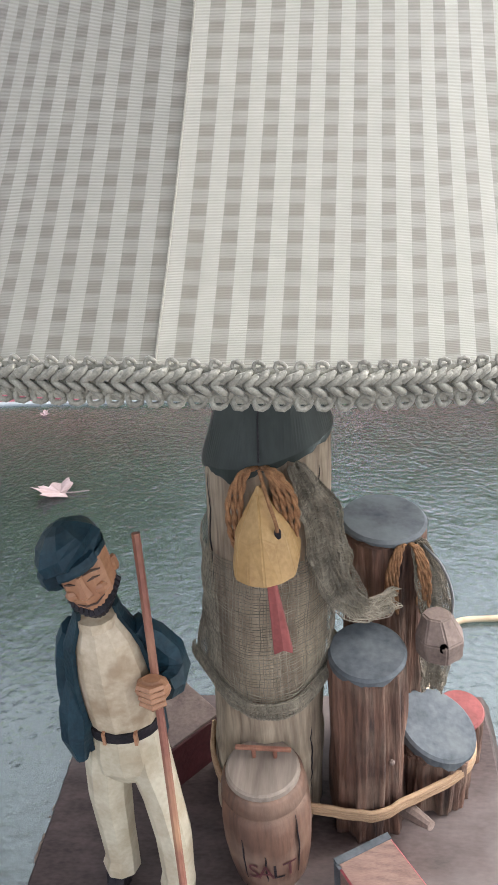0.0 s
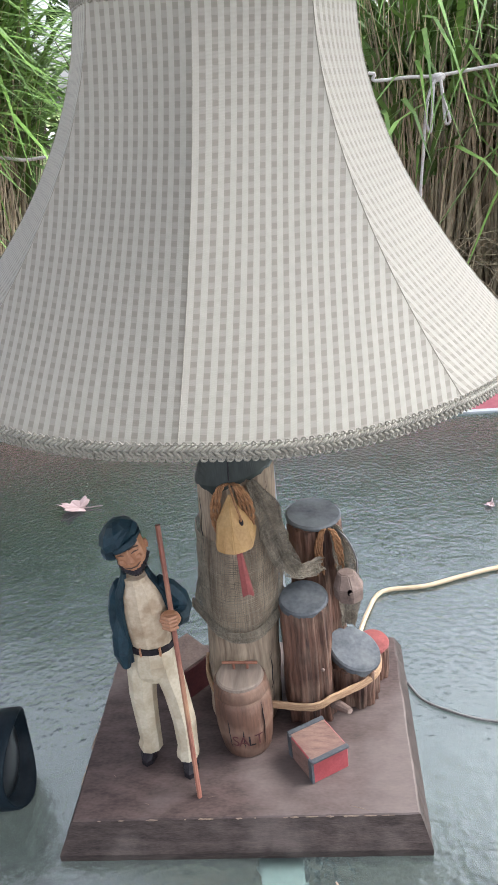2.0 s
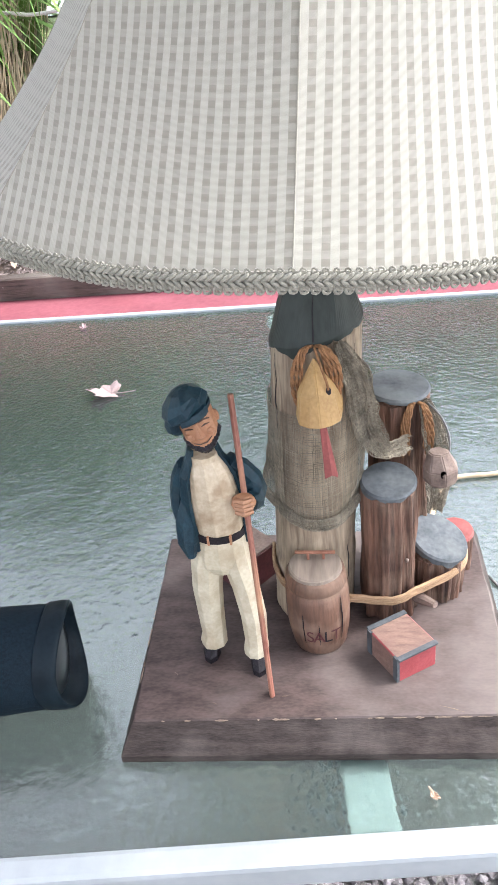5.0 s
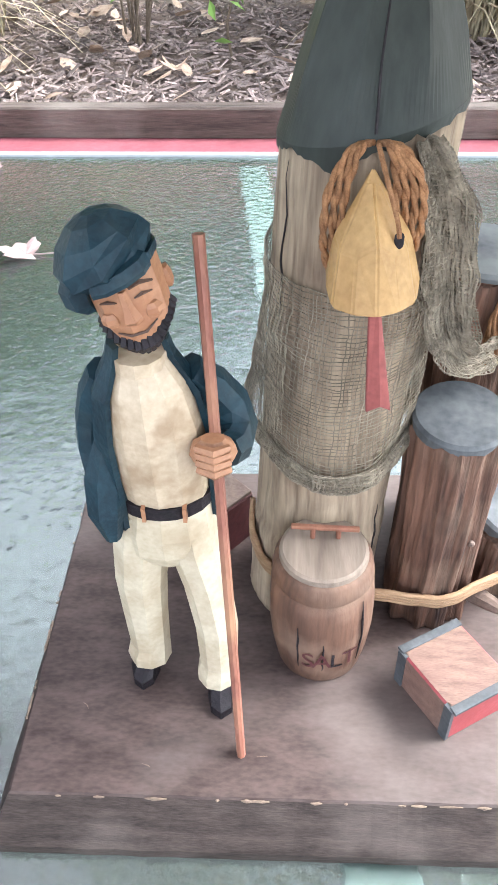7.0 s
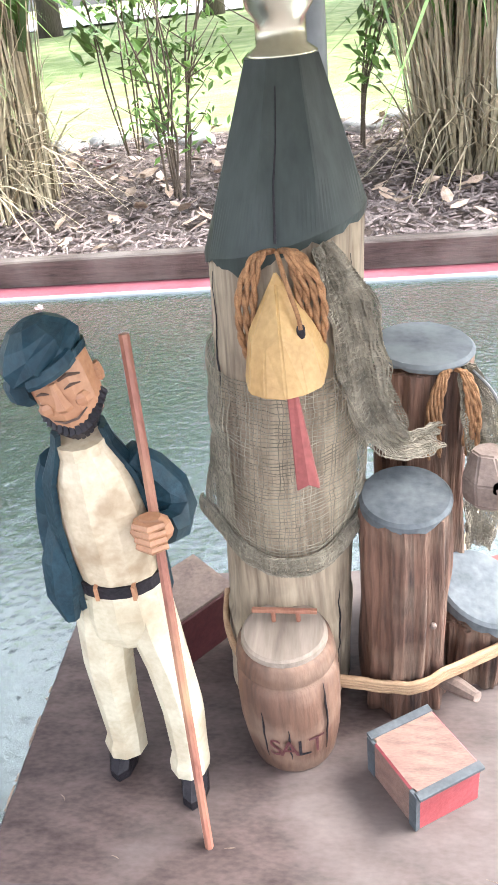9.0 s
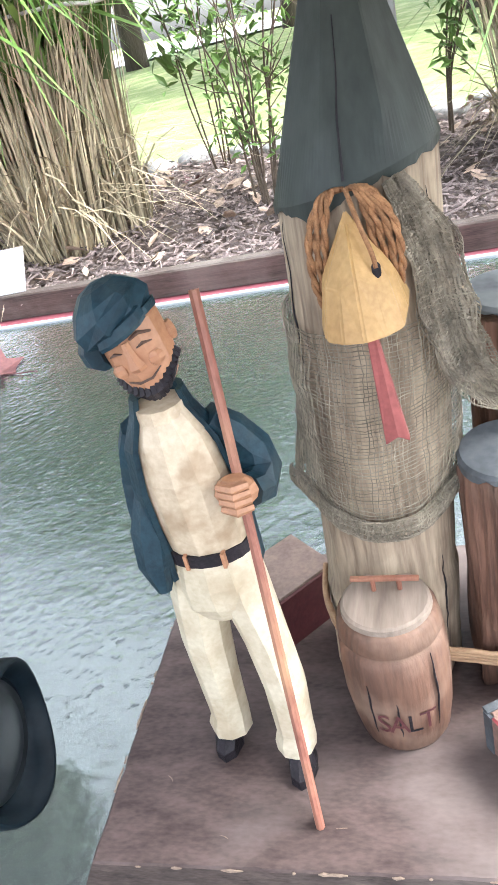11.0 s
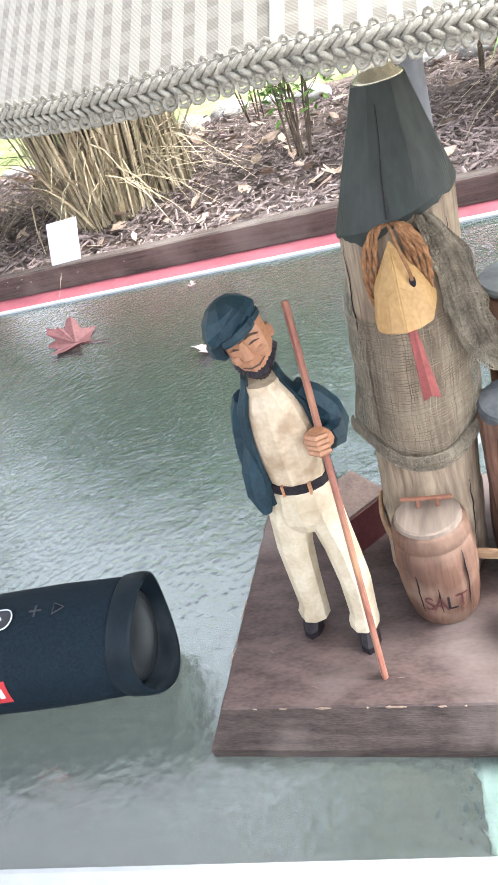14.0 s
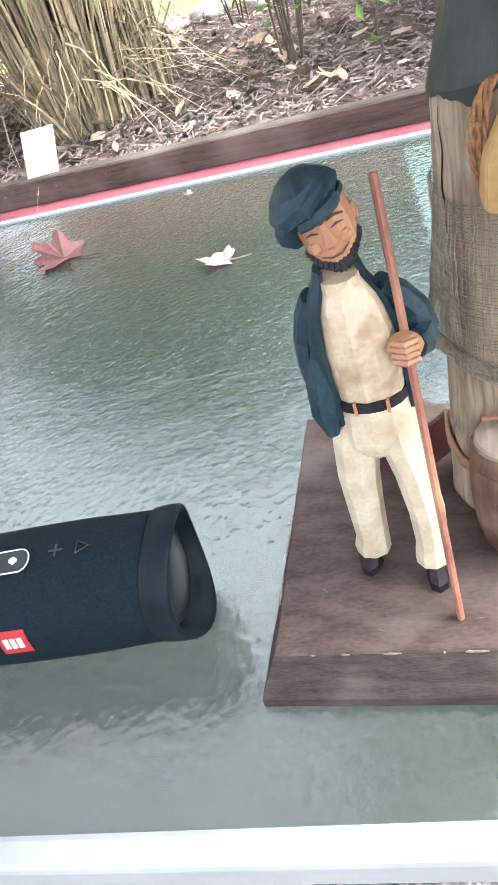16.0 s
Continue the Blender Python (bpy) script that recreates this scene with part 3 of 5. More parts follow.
rings = []
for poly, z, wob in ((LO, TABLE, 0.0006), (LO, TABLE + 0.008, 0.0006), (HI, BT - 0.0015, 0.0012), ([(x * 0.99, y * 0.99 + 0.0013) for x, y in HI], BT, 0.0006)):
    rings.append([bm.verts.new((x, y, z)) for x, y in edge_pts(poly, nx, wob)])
# sloping sides take the shade-darkened tone, the top keeps M_BASE
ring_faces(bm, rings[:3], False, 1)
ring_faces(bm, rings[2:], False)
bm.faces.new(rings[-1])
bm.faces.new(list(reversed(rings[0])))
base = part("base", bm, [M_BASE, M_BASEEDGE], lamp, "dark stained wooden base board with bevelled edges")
for i in range(34):
    if i < 20:
        a, b = Vector((-0.165, 0.0155, BT - 0.001)), Vector((0.172, 0.0155, BT - 0.001))
    else:
        a, b = Vector((-0.1655, 0.016, BT - 0.001)), Vector((-0.1685, 0.268, BT - 0.001))
    d = (b - a).normalized()
    p = a.lerp(b, rng.random())
    w = rng.choice((0.0010, 0.0012, 0.0016, 0.002, 0.003, 0.004, 0.006))
    bm = bmesh.new()
    tube(bm, [p - d * w, p - d * w * 0.3 + Vector((0, 0, rng.uniform(-0.0005, 0.0003))), p + d * w * 0.4, p + d * w],
         [0.0003, rng.uniform(0.0005, 0.0011), rng.uniform(0.0004, 0.0009), 0.0003], 6, carve=0.7)
    part("chip", bm, M_CHIP, base)
for x0, y0, x1, y1 in ((-0.095, 0.034, -0.090, 0.032), (0.105, 0.027, 0.125, 0.02), (-0.032, 0.0395, -0.026, 0.040), (-0.135, 0.07, -0.131, 0.066)):
    bm = bmesh.new()
    tube(bm, [(x0, y0, BT), ((x0 + x1) / 2 + 0.001, (y0 + y1) / 2, BT + 0.0001), (x1, y1, BT)], [0.0001, 0.00035, 0.0001], 5)
    part("scratch", bm, M_CHIP, base)

# main post, leaning slightly
AX = lambda z: (0.0025 + (z - 0.80) * 0.058, 0.168)
bm = bmesh.new()
rings = []
N = 120
for z in [BT - 0.001 + (1.066 - BT) * i / 44 for i in range(45)]:
    cx, cy = AX(z)
    ring = []
    for i in range(N):
        a = 2 * math.pi * i / N
        r = 0.0385 + 0.0022 * min(1, (1.066 - z) / 0.05) * noise.noise((math.cos(a) * 2.2, math.sin(a) * 2.2, z * 6)) - 0.0028 * max(0, noise.noise((math.cos(a) * 9, math.sin(a) * 9, z * 3 + 5)) - 0.15) - 0.0030 * max(0, noise.noise((math.cos(a) * 5, math.sin(a) * 5, z * 26)) - 0.12) * min(1, max(0, (0.89 - z) / 0.02)) - 0.0022 * max(0, noise.noise((math.cos(a) * 17, math.sin(a) * 17, z * 9 + 2)) - 0.2)
        if z < 0.83:
            r += 0.0015
        tz = BT - 0.001 + (1.058 + 0.009 * math.cos(a) - BT) * (z - BT + 0.001) / (1.066 - BT)
        ring.append(bm.verts.new((cx + r * math.cos(a), cy + r * math.sin(a), tz)))
    rings.append(ring)
ring_faces(bm, rings)
post = part("post", bm, M_POST, lamp, "weathered bare wood post", True)
bm = bmesh.new()
rings = []
N = 120
for k, (t, r0) in enumerate(((-1, 0.0389), (0, 0.0391), (0.33, 0.0322), (0.67, 0.0242), (1.0, 0.0165))):
    ring = []
    for i in range(N):
        a = 2 * math.pi * i / N
        facet = 1 / math.cos(((a + 0.3) % (math.pi / 4)) - math.pi / 8) * 0.962
        start = 1.0595 + 0.009 * math.cos(a)
        drip = 0.0035 + 0.0035 * noise.noise((math.cos(a) * 4, math.sin(a) * 4, 1)) + 0.0032 * noise.noise((math.cos(a) * 22, math.sin(a) * 22, 4))
        drip += 0.006 * math.exp(-((a - radians(247)) / 0.3) ** 2)
        tz = start - max(0.0005, drip) if t < 0 else start + (1.132 - start) * t
        cx, cy = AX(tz)
        r = r0 * (1 + (facet - 1) * max(0, min(1, t * 3)))
        ring.append(bm.verts.new((cx + r * math.cos(a), cy + r * math.sin(a), tz)))
    rings.append(ring)
ring_faces(bm, rings)
part("post_tip", bm, M_BLACK, post, "charcoal painted tapering tip")
for a0, z0, z1, wd in ((-150, 0.96, 1.045, 0.0005), (-40, 0.79, 0.85, 0.0007), (-35, 1.0, 1.05, 0.0005)):
    bm = bmesh.new()
    pts = []
    for j in range(12):
        z = z0 + (z1 - z0) * j / 11
        a = radians(a0) + 0.16 * noise.noise((j * 0.45, a0, 2))
        r = 0.0385 + 0.0022 * noise.noise((math.cos(a) * 2.2, math.sin(a) * 2.2, z * 6)) + (0.0015 if z < 0.83 else 0)
        cx, cy = AX(z)
        pts.append((cx + r * math.cos(a), cy + r * math.sin(a), z))
    tube(bm, pts, [wd * (0.25 + 0.75 * math.sin(math.pi * j / 11)) for j in range(12)], 5, carve=0.6)
    part("crack", bm, M_DARK, post)
bm = bmesh.new()
tube(bm, [(0.0158, 0.1280, 1.062), (0.0165, 0.1350, 1.085), (0.0185, 0.1415, 1.103), (0.0195, 0.1485, 1.122)], [0.0006, 0.0005, 0.0004, 0.0002], 5, carve=0.6)
part("crack", bm, M_DARK, post)
# socket and bulb holder
SX, SY = AX(1.14)
bm = bmesh.new()
loft(bm, [(SX, SY, 1.130, 0.0145, 0.0145), (SX, SY, 1.133, 0.0155, 0.0155), (SX, SY, 1.136, 0.011, 0.011), (SX, SY, 1.146, 0.011, 0.011),
          (SX, SY, 1.150, 0.014, 0.014), (SX, SY, 1.158, 0.0165, 0.0165), (SX, SY, 1.182, 0.016, 0.016), (SX, SY, 1.186, 0.012, 0.012)], 24)
socket = part("socket", bm, M_BRASS, lamp, "aged brass lamp socket", True)
bm = bmesh.new()
tube(bm, [(SX + 0.019, SY - 0.004, 1.172), (SX + 0.034, SY - 0.007, 1.172), (SX + 0.036, SY - 0.0075, 1.172)], [0.0018, 0.0018, 0.004], 8)
part("switch_key", bm, M_DARK, socket)
bm = bmesh.new()
loft(bm, [(SX, SY, 1.19, 0.0125, 0.0125), (SX, SY, 1.21, 0.015, 0.015), (SX, SY, 1.24, 0.029, 0.029), (SX, SY, 1.262, 0.03, 0.03), (SX, SY, 1.28, 0.019, 0.019), (SX, SY, 1.288, 0.005, 0.005)], 20)
part("bulb", bm, M_PALE, lamp, "white glass bulb", True)
for s in (-1, 1):
    bm = bmesh.new()
    tube(bm, curve_pts([(SX + s * 0.016, SY, 1.16), (SX + s * 0.05, SY, 1.23), (SX + s * 0.055, SY + 0.02, 1.32), (SX + s * 0.03, SY + 0.04, 1.41), (SX - 0.005, SY + 0.048, 1.442)]), 0.0018, 6)
    part("harp_arm", bm, M_BRASS, lamp, smooth=True)

# shade: eight-gored bell
CZ0, CZ1 = 1.1850, 1.4590
R0, R1, POW = 0.2702, 0.114, 1.78
PH = radians(-91.5)


def shade_axis(z):
    return Vector((0.0188 + (z - 1.18) * 0.0762, 0.211))


def shade_point(u, v):
    """u in gores (0..8), v from the top (0) to the rim (1)."""
    z = CZ1 + (CZ0 - CZ1) * v
    r = R1 + (R0 - R1) * v ** POW
    k = math.floor(u)
    t = u - k
    a0, a1 = PH + k * math.pi / 4, PH + (k + 1) * math.pi / 4
    a = a0 + (a1 - a0) * t
    chord = math.cos(math.pi / 8) / math.cos(a - (a0 + a1) / 2)
    round_mix = 0.35 + 0.45 * v ** 3
    rr = r * (chord * (1 - round_mix) + round_mix)
    rr -= 0.004 * math.sin(math.pi * t) * math.sin(math.pi * min(1, v * 1.1))
    z -= 0.004 * math.sin(math.pi * t) * v ** 4
    c = shade_axis(z)
    return Vector((c.x + rr * math.cos(a), c.y + rr * math.sin(a), z - 0.0627 * rr * math.cos(a)))


M_STRAPCLOTH = material("taupe_seam", (0.235, 0.215, 0.17), (0.33, 0.305, 0.245), rough=0.7, scale=200, bump=0.2)
FX, FY = shade_axis(CZ1)
bm = bmesh.new()
loft(bm, [(FX, FY, 1.428, 0.012, 0.012), (FX, FY, 1.434, 0.012, 0.012), (FX, FY, 1.438, 0.006, 0.006), (FX, FY, 1.446, 0.007, 0.007), (FX, FY, 1.450, 0.003, 0.003)], 14)
shade = part("shade", bm, M_BRASS, lamp, "bell shade of cream and taupe checked cloth", True)
CHECK = 0.0089
for g in range(8):
    bm = bmesh.new()
    uvl = bm.loops.layers.uv.new("UVMap")
    nu, nv = 12, 30
    grid = [[bm.verts.new(shade_point(min(g + i / nu, g + 0.99999), j / nv)) for i in range(nu + 1)] for j in range(nv + 1)]
    mid_u = 0.25
    arc = [0.0]
    for j in range(nv):
        arc.append(arc[-1] + (shade_point(g + 0.5, (j + 1) / nv) - shade_point(g + 0.5, j / nv)).length)
    wid = [(shade_point(g + 0.9999, j / nv) - shade_point(g, j / nv)).length for j in range(nv + 1)]
    for j in range(nv):
        for i in range(nu):
            fce = bm.faces.new((grid[j][i], grid[j + 1][i], grid[j + 1][i + 1], grid[j][i + 1]))
            fce.smooth = True
            for lp, (jj, ii) in zip(fce.loops, ((j, i), (j + 1, i), (j + 1, i + 1), (j, i + 1))):
                lp[uvl].uv = (mid_u + (ii / nu if g % 2 == 0 else ii / nu - 1) * wid[jj] / CHECK, arc[jj] / CHECK)
    part("gore", bm, M_FABRIC, shade)
    bm = bmesh.new()
    tube(bm, [shade_point(g, j / 14) for j in range(15)], 0.0004, 6)
    part("seam", bm, M_STRAPCLOTH, shade)


def braid(v, drop, n, size, name, up=1):
    """Gimp braid: a row of slanted leaf strands over a row of round loops, on a tape."""
    k = bmesh.new()
    for i in range(n):
        for row in (0, 1):
            u0 = (i + 0.5 * row) * 8 / n
            p = shade_point(u0 % 8, v)
            q = shade_point((u0 + 0.35 * 8 / n) % 8, v)
            c = shade_axis(p.z)
            out = Vector((p.x - c.x, p.y - c.y, 0)).normalized()
            tan = (q - p).normalized()
            for lean, h in ((1, 0.0), (-1, -size * 0.75)):
                mid = p + out * (size * 0.42) + Vector((0, 0, drop + h + (0.25 * size if row else 0)))
                d = (tan * 1.0 + Vector((0, 0, lean * 0.75 * up))).normalized()
                if row == 1 and lean == -1:
                    continue
                tube(k, [mid - d * size * 0.85, mid - d * size * 0.45 + out * size * 0.22, mid + d * size * 0.45 + out * size * 0.22, mid + d * size * 0.85],
                     [size * 0.12, size * 0.34, size * 0.34, size * 0.12], 5)
    return part(name, k, M_TRIM, shade, "braided cream gimp trim", True)


def loops_row(v, drop, n, size, name):
    k = bmesh.new()
    for i in range(n):
        p = shade_point((i * 8 / n) % 8, v)
        c = shade_axis(p.z)
        out = Vector((p.x - c.x, p.y - c.y, 0)).normalized()
        tan = Vector((-out.y, out.x, 0))
        m = p + out * size * 0.3 + Vector((0, 0, drop))
        pts = [m + tan * math.cos(a) * size * 0.62 + Vector((0, 0, math.sin(a) * size * 0.62)) + out * 0.2 * size * math.sin(a * 2) for a in [j * 0.7854 for j in range(8)]]
        tube(k, pts + [pts[0]], size * 0.3, 5)
    return part(name, k, M_TRIM, shade, "row of small cream braid loops", True)


bm = bmesh.new()
rim_in = []
NR = 160
for zz, off in ((0.004, 0.001), (-0.006, 0.001), (-0.006, -0.001), (0.004, -0.001)):
    ring = []
    for i in range(NR):
        p = shade_point((i * 8 / NR) % 8, 1.0)
        c = shade_axis(p.z)
        out = Vector((p.x - c.x, p.y - c.y, 0)).normalized()
        ring.append(bm.verts.new(p + out * off + Vector((0, 0, zz))))
    rim_in.append(ring)
ring_faces(bm, rim_in + [rim_in[0]], False)
part("rim_tape", bm, M_TRIM, shade, "narrow cream tape along the rim")
braid(1.0, 0.0008, 400, 0.0034, "rim_braid")
loops_row(1.0, -0.0055, 310, 0.0031, "rim_edging")
loops_row(1.0, 0.0042, 310, 0.0022, "rim_picot")
braid(0.0, -0.002, 160, 0.0034, "top_braid")
loops_row(0.0, -0.0085, 92, 0.0033, "top_edging")


# ---- things glued on the base ----
def wobble_post(cx, cy, z0, z1, r0, r1, mat, name, label, lean=(0, 0), seed=0.0, rough=0.17, sides=96):
    k = bmesh.new()
    rr = []
    for j in range(25):
        t = j / 24
        z = z0 + (z1 - z0) * t
        ring = []
        for i in range(sides):
            a = 2 * math.pi * i / sides
            r = (r0 + (r1 - r0) * t) * (1 + rough * noise.noise((math.cos(a) * 3 + seed, math.sin(a) * 3, z * 12)) + 0.9 * rough * noise.noise((math.cos(a) * 8, math.sin(a) * 8 + seed, z * 4)) - 0.16 * max(0, noise.noise((math.cos(a) * 15, math.sin(a) * 15 + seed, z * 14)) - 0.12))
            ring.append(k.verts.new((cx + lean[0] * t + r * math.cos(a), cy + lean[1] * t + r * math.sin(a), z)))
        rr.append(ring)
    ring_faces(k, rr)
    return part(name, k, mat, lamp, label, True)


def pile_cap(cx, cy, z, r, tilt, parent, mat=M_CAPTAR, drip=0.008, label="slate grey painted top"):
    k = bmesh.new()
    lowr, edge, topr = [], [], []
    n = 36
    for i in range(n):
        a = 2 * math.pi * i / n
        d = drip * (0.55 + 0.5 * noise.noise((a * 3, r * 100, z)))
        tz = tilt[0] * math.cos(a) * r + tilt[1] * math.sin(a) * r
        lowr.append(k.verts.new((cx + r * 1.03 * math.cos(a), cy + r * 1.03 * math.sin(a), z + tz - d)))
        edge.append(k.verts.new((cx + r * 1.04 * math.cos(a), cy + r * 1.04 * math.sin(a), z + tz - 0.0012)))
        topr.append(k.verts.new((cx + r * 0.97 * math.cos(a), cy + r * 0.97 * math.sin(a), z + tz * 0.97 + 0.0008)))
    ring_faces(k, [lowr, edge, topr])
    part("cap", k, mat, parent, label)


pile = wobble_post(0.074, 0.152, BT - 0.001, 0.905, 0.026, 0.0235, M_PILE, "dock_post", "bark-brown dock pile with grey painted top", (0.0, -0.003), 1.0)
pile_cap(0.074, 0.149, 0.912, 0.0245, (0.0, 0.12), pile)
bm = bmesh.new()
ball(bm, (0.0885, 0.1305, 0.832), 0.0022, 0.002, 0.0022, 8, 6)
part("nail", bm, M_FLOAT, pile, "grey nail head")
pile = wobble_post(0.089, 0.214, BT - 0.001, 0.964, 0.028, 0.027, M_PILE, "dock_post", "tall dark dock pile with grey painted top", (0.0, 0.0), 4.0)
pile_cap(0.089, 0.214, 0.972, 0.0285, (-0.05, 0.05), pile, drip=0.006)
pile = wobble_post(0.123, 0.176, BT - 0.001, 0.806, 0.026, 0.0255, M_PILE, "dock_post", "short pale-scraped dock pile with grey painted top", (0.001, -0.002), 8.0)
pile_cap(0.124, 0.174, 0.822, 0.0268, (-0.32, 0.25), pile, drip=0.014)
pile = wobble_post(0.146, 0.208, BT - 0.001, 0.797, 0.017, 0.017, M_PILE, "dock_post", "stubby dock pile with faded red top", (0, 0), 11.0)
pile_cap(0.146, 0.208, 0.802, 0.0178, (0.0, 0.1), pile, M_REDWOOD, 0.004, "faded red painted top")
bm = bmesh.new()
tube(bm, [(0.099, 0.137, 0.779), (0.107, 0.127, 0.783), (0.114, 0.119, 0.785)], [0.0062, 0.005, 0.0035], 9, carve=0.2)
part("knob", bm, M_FLOAT, lamp, "grey wooden cleat stub")

# barrel
BX, BY = 0.004, 0.112
bm = bmesh.new()
prof = [(0.0, 0.0240), (0.003, 0.0256), (0.02, 0.0286), (0.038, 0.0300), (0.055, 0.0300), (0.072, 0.0288), (0.0735, 0.0272), (0.0755, 0.0272), (0.077, 0.0285), (0.086, 0.0268), (0.0885, 0.0255)]
rings = []
for h, r in prof:
    ring = []
    for i in range(48):
        a = 2 * math.pi * i / 48
        groove = 0.0012 if i % 6 == 0 and 0.004 < h < 0.073 else 0.0
        rr = r * (1 + 0.02 * noise.noise((math.cos(a) * 3, math.sin(a) * 3, h * 30))) - groove
        ring.append(bm.verts.new((BX + rr * math.cos(a), BY + rr * math.sin(a), BT - 0.001 + h)))
    rings.append(ring)
ring_faces(bm, rings)
barrel = part("barrel", bm, M_BARREL, lamp, "small brown wooden barrel lettered SALT", True)
bm = bmesh.new()
loft(bm, [(BX, BY, BT + 0.0865, 0.0248, 0.0248), (BX, BY, BT + 0.0905, 0.0242, 0.0242), (BX, BY, BT + 0.0915, 0.0225, 0.0225)], 36)
lid = part("lid", bm, M_LID, barrel, "grey weathered lid")
bm = bmesh.new()
bar(bm, (BX - 0.018, BY + 0.008, BT + 0.1005), (BX + 0.019, BY + 0.006, BT + 0.1005), 0.0028, 0.0024, 0.0006)
for s in (-0.006, 0.008):
    tube(bm, [(BX + s, BY + 0.007, BT + 0.091), (BX + s, BY + 0.007, BT + 0.099)], 0.0014, 6)
part("lid_handle", bm, M_STICK, lid, "thin red-brown stick handle")
for a0, s in ((-0.75, 1.0), (-2.05, 0.7), (-1.55, 0.5)):
    bm = bmesh.new()
    pts = []
    for j in range(8):
        h = 0.016 + 0.055 * s * j / 7
        r = np.interp(h, [p[0] for p in prof], [p[1] for p in prof]) + 0.0001
        a = a0 + 0.03 * noise.noise((j * 0.9, a0, 0))
        pts.append((BX + r * math.cos(a), BY + r * math.sin(a), BT + h))
    tube(bm, pts, [0.0002, 0.0004, 0.0006, 0.0005, 0.0006, 0.0007, 0.0004, 0.0002], 5)
    part("split", bm, M_DARK, barrel)


def letters(word, size, place, mat, parent, name):
    cu = bpy.data.curves.new(name, "FONT")
    cu.body, cu.size, cu.align_x, cu.extrude = word, size, "CENTER", 0.0
    ob = new(name, cu)
    dg = bpy.context.evaluated_depsgraph_get()
    me = bpy.data.meshes.new_from_object(ob.evaluated_get(dg))
    bpy.data.objects.remove(ob)
    k = bmesh.new()
    k.from_mesh(me)
    bmesh.ops.subdivide_edges(k, edges=k.edges[:], cuts=2)
    for vert in k.verts:
        vert.co = place(vert.co.x, vert.co.y)
    part(name, k, mat, parent)


def on_barrel(x, y):
    h = 0.022 + y
    r = float(np.interp(h, [p[0] for p in prof], [p[1] for p in prof])) + 0.0009
    a = radians(-82) + x / r
    return Vector((BX + r * math.cos(a), BY + r * math.sin(a), BT - 0.001 + h))


for i, (ch, mt) in enumerate((("S", M_MAROON), ("A", M_MAROON), ("L", M_DARK), ("T", M_MAROON))):
    letters(ch, 0.0205, lambda x, y, i=i: on_barrel(x * 0.85 + (i - 1.5) * 0.0083, y), mt, barrel, "letter")


# red-fronted crate
def crate(c, ux, uy, z0, z1, mats, name, label, trim):
    """c: near corner; ux, uy: edge vectors; mats: front, rest; trim: edge strips."""
    c, ux, uy = Vector(c), Vector(ux), Vector(uy)
    k = bmesh.new()
    fs = block(k, [tuple(c), tuple(c + ux), tuple(c + ux + uy), tuple(c + uy)], z0, z1, 0.0, 1)
    fs[2].material_index = 0
    bmesh.ops.bevel(k, geom=k.edges[:], offset=0.0012, segments=1, affect="EDGES")
    ob = part(name, k, mats, lamp, label)
    if trim:
        for a, b in ((c, c + ux), (c + uy, c + uy + ux)):
            q = bmesh.new()
            bar(q, (a.x, a.y, z1 + 0.0008), (b.x, b.y, z1 + 0.0008), 0.0052, 0.0022, 0.0004)
            part("edge_strip", q, M_SLATE, ob)
        for a in (c, c + uy):
            q = bmesh.new()
            s = uy.normalized() * (0.0028 if a == c else -0.0028)
            block(q, [tuple(a - ux.normalized() * 0.0009 - s * 0.2), tuple(a + ux.normalized() * 0.002), tuple(a + ux.normalized() * 0.002 + s * 2), tuple(a - ux.normalized() * 0.0009 + s * 2)], z0, z1, 0.0)
            part("edge_strip", q, M_SLATE, ob)
    return ob


M_CRATE = material("crate_wood", (0.12, 0.068, 0.052), (0.24, 0.145, 0.112), rough=0.7, scale=60, stretch=(1, 4, 4), bump=0.4, stain=(0.15, 0.075, 0.06), stain_scale=30)
crate((0.0725, 0.0525), (0.0365, 0.0205), (-0.0235, 0.0375), BT - 0.001, BT + 0.029, [M_BRIGHTRED, M_CRATE], "crate", "small wooden crate with red end and grey edges", True)
crate((-0.073, 0.168), (0.034, 0.038), (-0.036, 0.036), BT - 0.001, BT + 0.040, [M_MAROON, M_MAROON], "crate", "dark maroon crate with worn wooden top", False)
bm = bmesh.new()
block(bm, [(-0.0725, 0.170), (-0.040, 0.2055), (-0.074, 0.240), (-0.107, 0.204)], BT + 0.040, BT + 0.0425, 0.0008)
part("crate_top", bm, M_FLOAT, lamp, "worn grey-tan crate top")

# strap round the piles
path = curve_pts([(-0.0375, 0.172, 0.822), (-0.036, 0.150, 0.812), (-0.020, 0.132, 0.800), (0.03, 0.1265, 0.792), (0.062, 0.1245, 0.788), (0.080, 0.1235, 0.789), (0.098, 0.131, 0.793),
                  (0.128, 0.1465, 0.795), (0.146, 0.160, 0.7985), (0.1515, 0.178, 0.800), (0.146, 0.200, 0.800)], 6)
for off, th in ((0.0033, 0.0018), (0.0011, 0.0019), (-0.0011, 0.0019), (-0.0033, 0.0018)):
    bm = bmesh.new()
    tube(bm, [p + Vector((0, 0, off + 0.0004 * math.sin(i * 1.3))) for i, p in enumerate(path)], th, 7, carve=0.12)
    part("strap_strand", bm, M_STRAP, lamp, "tan raffia strap strand", True)


